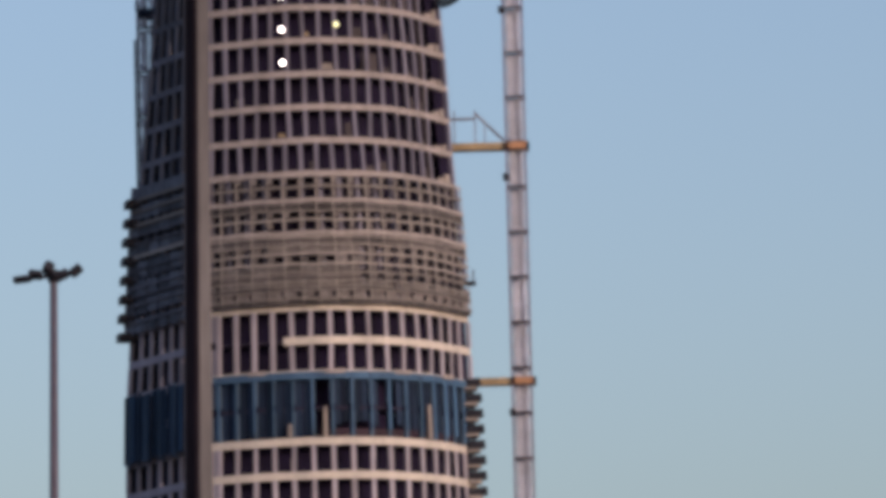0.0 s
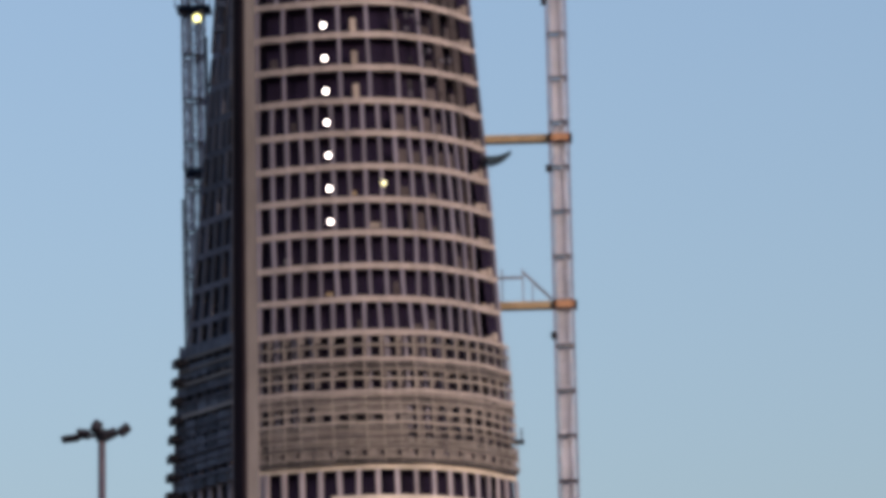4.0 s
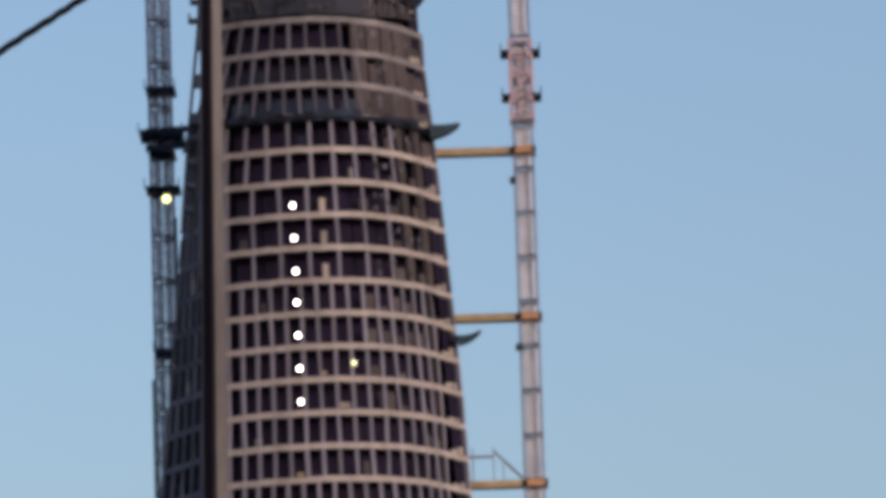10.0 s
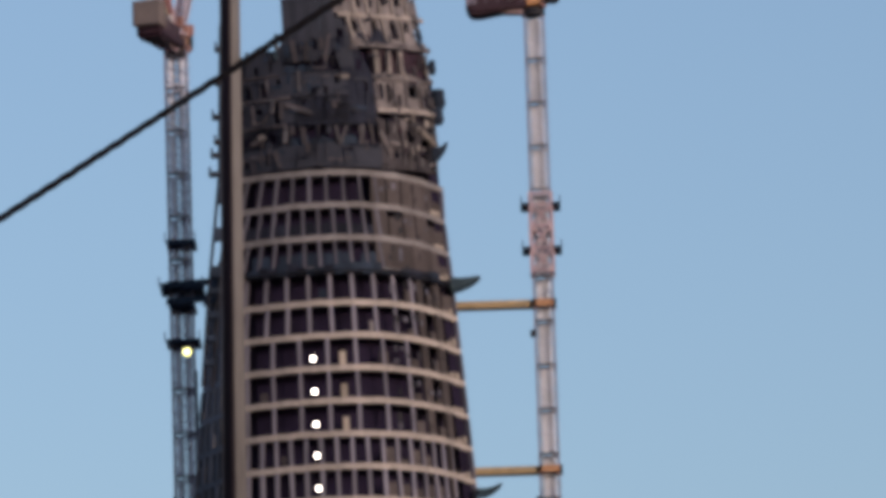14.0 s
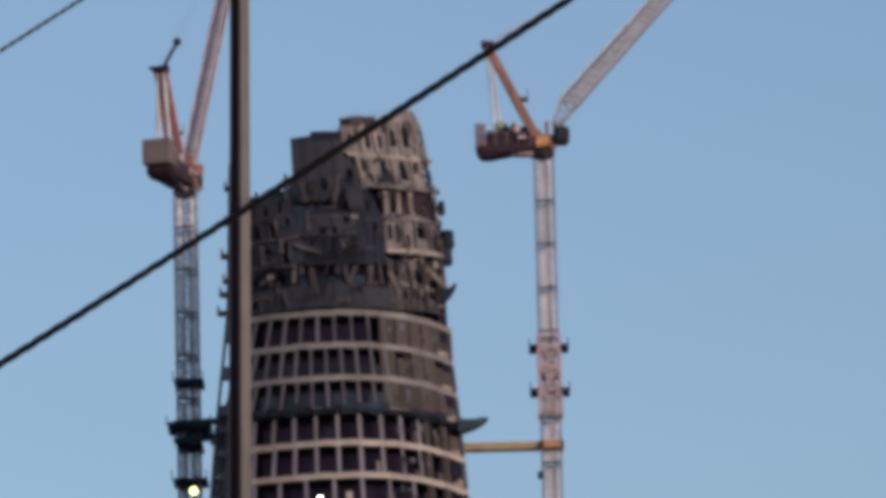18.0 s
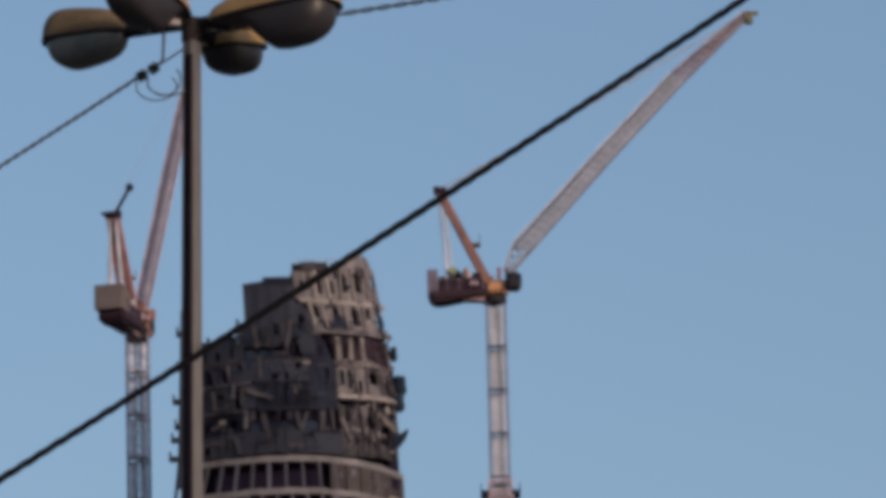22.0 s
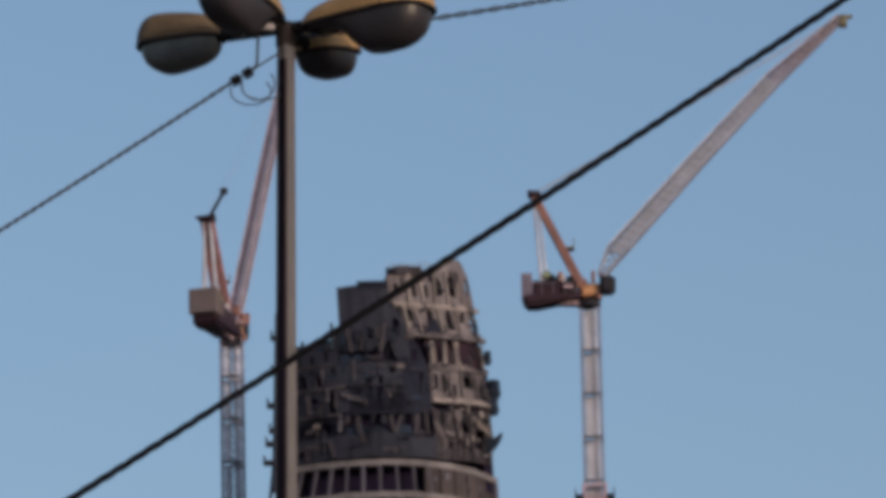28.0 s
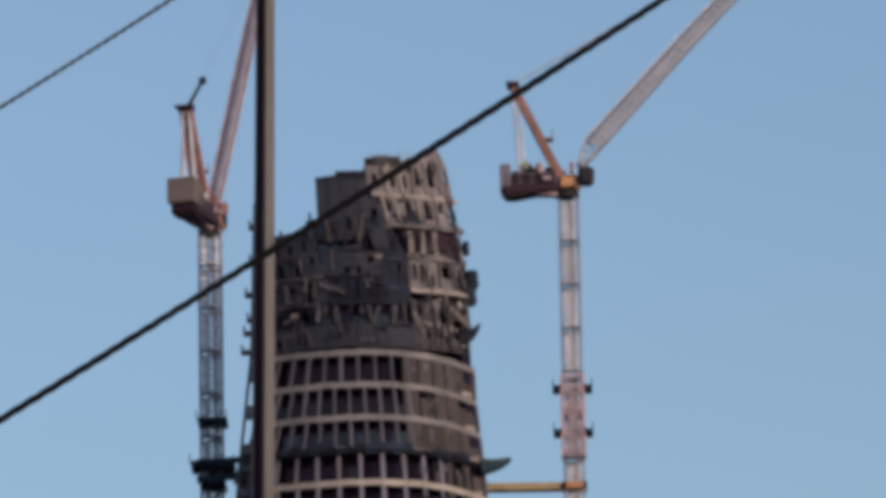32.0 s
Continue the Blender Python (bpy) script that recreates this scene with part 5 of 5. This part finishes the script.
bmesh.ops.create_uvsphere(bm, u_segments=10, v_segments=6, radius=0.55, matrix=Matrix.Translation(ax + Vector((2.1, 0, 3.8))))
part("beacon_arm", bm, STEEL, leftc, "slanted beacon arm")
for z, wx, h in ((179.1, 5.6, 1.0), (171.9, 4.4, 0.6), (150.6, 3.0, 0.8), (184.9, 3.8, 0.7), (176.4, 3.4, 0.6)):
    bm = bmesh.new()
    box(bm, pose(LX + 0.15, LY, z), wx, 4.2, h, 0.08)
    for s in (-1, 1):
        beam(bm, (LX + s * wx / 2, LY - 2, z), (LX + s * wx / 2, LY - 2, z + 1.3), 0.14)
    part("mast_platform", bm, NAVY, leftc, "navy platform round the mast")
t = thing("mast_tie", (LX, LY, 178), "dark braced tie between the far crane and the tower", "crane tie", "ties between crane and tower")
for z, dz in ((179.2, -2.3), (177.0, -2.2)):
    bm = bmesh.new()
    beam(bm, (LX - 1.6, LY - 2.5, z), (-30.5, 781, z + dz), 0.7, 0.8)
    part("strut", bm, NAVY, t)
work_light(Vector((LX + 0.6, LY - 2.6, 170.3)), GLOWY, 0.5, "yellowish round work light glowing on the crane's mast", "work lights up the facade")
bm = bmesh.new()
for z0, z1 in ((150, 168), (120, 147)):
    beam(bm, (LX + 1.7 - (0 if z0 > 140 else 3.4), LY - 1.6, z0), (LX + 1.7 - (0 if z0 > 140 else 3.4), LY - 1.6, z1), 0.3)
part("green_hose", bm, TEAL, leftc)

# ---- street lamp in the foreground ----
PX, PY = -1.204, 33.0                        # the pole's top
lamp = thing("street_lamp", (-1.40, PY, 0), "tall weathered steel street lamp with four ochre hooded heads", "street lamp")
foot, head = Vector((-1.398, PY, -0.05)), Vector((PX, PY, 12.02))
bm = bmesh.new()
rows = []
for f, r in ((0.0, 0.094), (0.54, 0.0705), (1.0, 0.0495)):
    c = foot.lerp(head, f)
    ring_v = []
    for i in range(4):
        for e in (-9, 9):
            a = radians(90 * i - 90 + 5 + e)
            ring_v.append(bm.verts.new(c + Vector((r * math.cos(a), r * math.sin(a), 0))))
    rows.append(ring_v)
for a, b in zip(rows, rows[1:]):
    for i in range(8):
        bm.faces.new((a[i], a[(i + 1) % 8], b[(i + 1) % 8], b[i]))
bm.faces.new(rows[0])
bm.faces.new(rows[-1])
part("pole", bm, POLE, lamp, "square-sectioned tapering pole, turned edge-on")
# strip added over the left face, its colour standing in for shade
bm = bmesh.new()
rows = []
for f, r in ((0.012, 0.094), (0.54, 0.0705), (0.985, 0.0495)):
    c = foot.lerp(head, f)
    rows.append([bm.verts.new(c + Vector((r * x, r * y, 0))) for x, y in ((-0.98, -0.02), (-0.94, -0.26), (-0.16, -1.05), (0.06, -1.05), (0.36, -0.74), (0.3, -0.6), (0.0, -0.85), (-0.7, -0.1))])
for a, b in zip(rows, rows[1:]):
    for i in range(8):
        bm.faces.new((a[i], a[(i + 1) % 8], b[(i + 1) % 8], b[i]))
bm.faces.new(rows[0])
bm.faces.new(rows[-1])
part("cable_cover", bm, POLESHADE, lamp, "near-black strip added for the pole's shaded face")
bm = bmesh.new()
tube(bm, foot, foot + Vector((0, 0, 0.12)), 0.24, 0.22, 20)
part("base_plate", bm, POLE, lamp)
bm = bmesh.new()
tube(bm, head - Vector((0, 0, 0.10)), head + Vector((0, 0, 0.03)), 0.058, 0.058, 20)
part("top_collar", bm, RIM, lamp)


def lamp_head(az, tilt, reach, length, width, drop=0.0, glass=None, up=0.185, down=0.15, paint=None, slim=0.3, belly=None, pinch=0.45):
    """One hooded head: hood, gasket, bowl and arm. az: level direction in degrees from +x."""
    d = Vector((math.cos(radians(az)), math.sin(radians(az)), 0))
    m = Matrix.Translation(head + Vector((0, 0, 0.02 - drop))) @ pose(0, 0, 0, 0, 0, az) @ pose(0, 0, 0, 0, -tilt, 0) @ Matrix.Translation((reach + length / 2, 0, 0))
    def half(z_scale, sgn, grow):
        b = bmesh.new()
        nu, nv = 28, 7
        rows = []
        for j in range(nv + 1):
            a = j / nv * math.pi / 2
            r, h = math.cos(a) ** 0.5, math.sin(a) ** 0.92
            row = []
            for i in range(nu):
                q = 2 * math.pi * i / nu
                cx, cy = math.cos(q), math.sin(q)
                ex = abs(cx) ** 0.66 * (1 if cx > 0 else -1)
                ey = abs(cy) ** 0.66 * (1 if cy > 0 else -1)
                taper = 1 - pinch * (1 - ex) / 2
                deep = 1 - (pinch * 0.78 if sgn > 0 else slim) * (1 - ex * r) / 2
                if belly is not None and sgn < 0:
                    g = min(1, max(0, (ex * r - belly + 0.3) / 0.6))
                    deep = 0.12 + 0.88 * g * g * (3 - 2 * g)
                row.append(b.verts.new(m @ Vector((ex * (length / 2 + grow) * r, ey * (width / 2 + grow) * r * taper, sgn * h * z_scale * deep))))
            rows.append(row)
        for a1, a2 in zip(rows, rows[1:]):
            for i in range(nu):
                b.faces.new((a1[i], a1[(i + 1) % nu], a2[(i + 1) % nu], a2[i]))
        bmesh.ops.remove_doubles(b, verts=b.verts, dist=0.0005)
        return b
    hood = smooth(part("lamp_head", half(up, 1, 0.0), paint or HOOD, lamp, "ochre hood, its shade put into browner paint" if paint else "ochre painted hood"))
    smooth(part("bowl", half(down, -1, -0.02), glass or BOWL, hood, "dark dusty bowl"))
    b = bmesh.new()
    n = 32
    rr = [[], [], [], []]
    for i in range(n):
        q = 2 * math.pi * i / n
        cx, cy = math.cos(q), math.sin(q)
        ex = abs(cx) ** 0.66 * (1 if cx > 0 else -1)
        ey = abs(cy) ** 0.66 * (1 if cy > 0 else -1)
        taper = 1 - pinch * (1 - ex) / 2
        for r, (g, z) in zip(rr, ((0.004, 0.004), (0.004, -0.012), (-0.03, -0.012), (-0.03, 0.004))):
            r.append(b.verts.new(m @ Vector((ex * (length / 2 + g), ey * (width / 2 + g) * taper, z))))
    for j in range(4):
        for i in range(n):
            b.faces.new((rr[j][i], rr[j][(i + 1) % n], rr[(j + 1) % 4][(i + 1) % n], rr[(j + 1) % 4][i]))
    part("gasket", b, RIM, hood)
    b = bmesh.new()
    rows = []
    for x in (0.22, 0.235):
        ring_v = []
        for j in range(13):
            a = math.pi * j / 12
            c, h = math.cos(a), math.sin(a)
            taper = 1 - pinch * (1 - 2 * x) / 2
            ring_v.append(b.verts.new(m @ Vector((x * length, (abs(c) ** 0.7 * (1 if c > 0 else -1)) * width / 2 * 0.97 * taper, h ** 0.8 * up * (1 - pinch * 0.78 * (1 - 2 * x) / 2) * 0.93 + 0.004))))
        rows.append(ring_v)
    for j in range(12):
        b.faces.new((rows[0][j], rows[0][j + 1], rows[1][j + 1], rows[1][j]))
    part("hood_seam", b, HOODD, hood, "dark seam across the hood")
    b = bmesh.new()
    tube(b, head + Vector((0, 0, 0.0)), m @ Vector((-length / 2 + 0.1, 0, 0.01)), 0.03, 0.045, 12)
    part("arm", b, RIM, hood)


# first head: its shade is painted, so the hood is browner than the others
lamp_head(155, -2, 0.385, 0.50, 0.40, -0.018, GREYBOWL, 0.20, 0.155, HOODD, 0.15)
lamp_head(241, 6, 0.08, 0.73, 0.36, 0.02, None, 0.16, 0.20, None, 0.42, -0.42)
lamp_head(-28, 0, 0.11, 0.79, 0.41, 0.04, None, 0.17, 0.205, None, 0.8, -0.22)
lamp_head(57, 9, 0.185, 0.39, 0.33, 0.125, None, 0.20, 0.15, None, 0.15, None, 0.08)
bm = bmesh.new()
box(bm, pose(PX - 0.098, PY - 0.2, 11.968, 0, 4, 0), 0.085, 0.05, 0.034, 0.006)
part("bracket", bm, WHITE, lamp, "pale bracket under an arm")

# ---- overhead cables ----
def hung(p, q, bend):
    """A slack line through p (0) and q (1)."""
    return lambda f: Vector(p).lerp(Vector(q), f) + Vector((0, 0, bend * 4 * f * (f - 1)))


def strand(line, turn, twist, r):
    """One strand wound round a line; twist: turns for each unit of f."""
    def place(f):
        a = 2 * math.pi * twist * f + turn
        return line(f) + Vector((0.3 * r * math.cos(a), r * math.sin(a), r * math.cos(a)))
    return place


def twisted(name, line, f0, f1, twist, label, strands=2, thick=0.0064, wound=0.0082, mat=WIRE):
    """A wire of strands twisted together; twist: turns for each unit of f."""
    p0 = line(f0)
    t = thing(name, p0, label, "cable")
    for i in range(strands):
        cu = bpy.data.curves.new("strand", "CURVE")
        cu.dimensions, cu.bevel_depth, cu.bevel_resolution = "3D", thick, 1
        sp = cu.splines.new("POLY")
        n = int(abs(f1 - f0) * twist * 9)
        sp.points.add(n)
        place = strand(line, 2 * math.pi * i / strands, twist, wound)
        for j in range(n + 1):
            sp.points[j].co = (*(place(f0 + (f1 - f0) * j / n) - p0), 1)
        cu.materials.append(mat)
        new("strand", cu).parent = t


twisted("overhead_cable", hung((-2.26, 28.0, 8.093), (2.02, 28.0, 10.81), 0.026), -1.6, 2.6, 19, "thick black bundled overhead cable slung past the lamp pole", 3, 0.0112, 0.0105, CABLE)
twisted("twisted_wire", hung((-1.16, PY + 0.05, 11.98), (1.98, PY, 12.45), 0.035), 0.0, 3.0, 17, "thin twisted two-strand overhead wire leaving the lamp pole", 2, 0.0066, 0.0095)

twisted("span_wire", hung((-2.77, PY, 10.92), (-1.37, PY - 0.03, 11.80), 0.006), -3.0, 1.0, 15, "thin twisted dark span wire fixed to the lamp pole")

# dead-end clamp and loops at the pole
clamp = thing("dead_end_clamp", (-1.40, PY, 11.78), "dark dead-end clamp with loose wire loops at the lamp pole", "cable clamp")
for x, z in ((-1.48, 11.725), (-1.415, 11.765)):
    bm = bmesh.new()
    beam(bm, (x - 0.022, PY - 0.03, z - 0.014), (x + 0.022, PY - 0.03, z + 0.014), 0.04, 0.048)
    part("clamp_body", bm, CABLE, clamp)
bm = bmesh.new()
tube(bm, (-1.40, PY - 0.03, 11.775), (-1.25, PY - 0.03, 11.87), 0.006, 0.006, 6)
tube(bm, (-1.365, PY - 0.03, 11.80), (-1.355, PY - 0.03, 11.98), 0.008, 0.008, 6)
part("tail_wire", bm, WIRE, clamp)
for cx, cz, r, w in ((-1.40, 11.66, 0.11, 1.0), (-1.36, 11.70, 0.13, 0.7), (-1.33, 11.68, 0.10, 1.2)):
    cu = bpy.data.curves.new("wire_loop", "CURVE")
    cu.dimensions, cu.bevel_depth = "3D", 0.0045
    sp = cu.splines.new("POLY")
    sp.points.add(20)
    for i in range(21):
        a = radians(-200 + i * 12)
        sp.points[i].co = (cx + r * w * math.cos(a) - base[clamp].x, -0.03, cz + r * 0.7 * math.sin(a) - base[clamp].z, 1)
    cu.materials.append(WIRE)
    ob = new("wire_loop", cu)
    ob.parent = clamp

# ---- far floodlight mast ----
fl = thing("floodlight_mast", (-13.6, 210, 0), "tall dark floodlight mast with a cross of floodlights on top", "floodlight mast")
bm = bmesh.new()
tube(bm, (-13.58, 210, -0.2), (-13.06, 210, 32.2), 0.24, 0.125, 20)
smooth(part("pole", bm, FARPOLE, fl))
bm = bmesh.new()
beam(bm, (-14.0, 210, 32.05), (-12.2, 210, 32.2), 0.14)
tube(bm, (-13.06, 210, 31.9), (-13.06, 210, 32.3), 0.2, 0.2, 14)
part("crossarm", bm, STEEL, fl)
for x, z, w, h, r in ((-14.1, 32.0, 0.62, 0.11, -6), (-13.66, 32.14, 0.46, 0.2, 8), (-13.22, 32.36, 0.34, 0.34, 30), (-12.78, 32.1, 0.5, 0.2, -24), (-12.3, 32.24, 0.44, 0.2, -38)):
    bm = bmesh.new()
    box(bm, pose(x, 209.8, z, -20, r, 0), w, 0.45, h, 0.05)
    part("floodlight", bm, STEEL, fl)
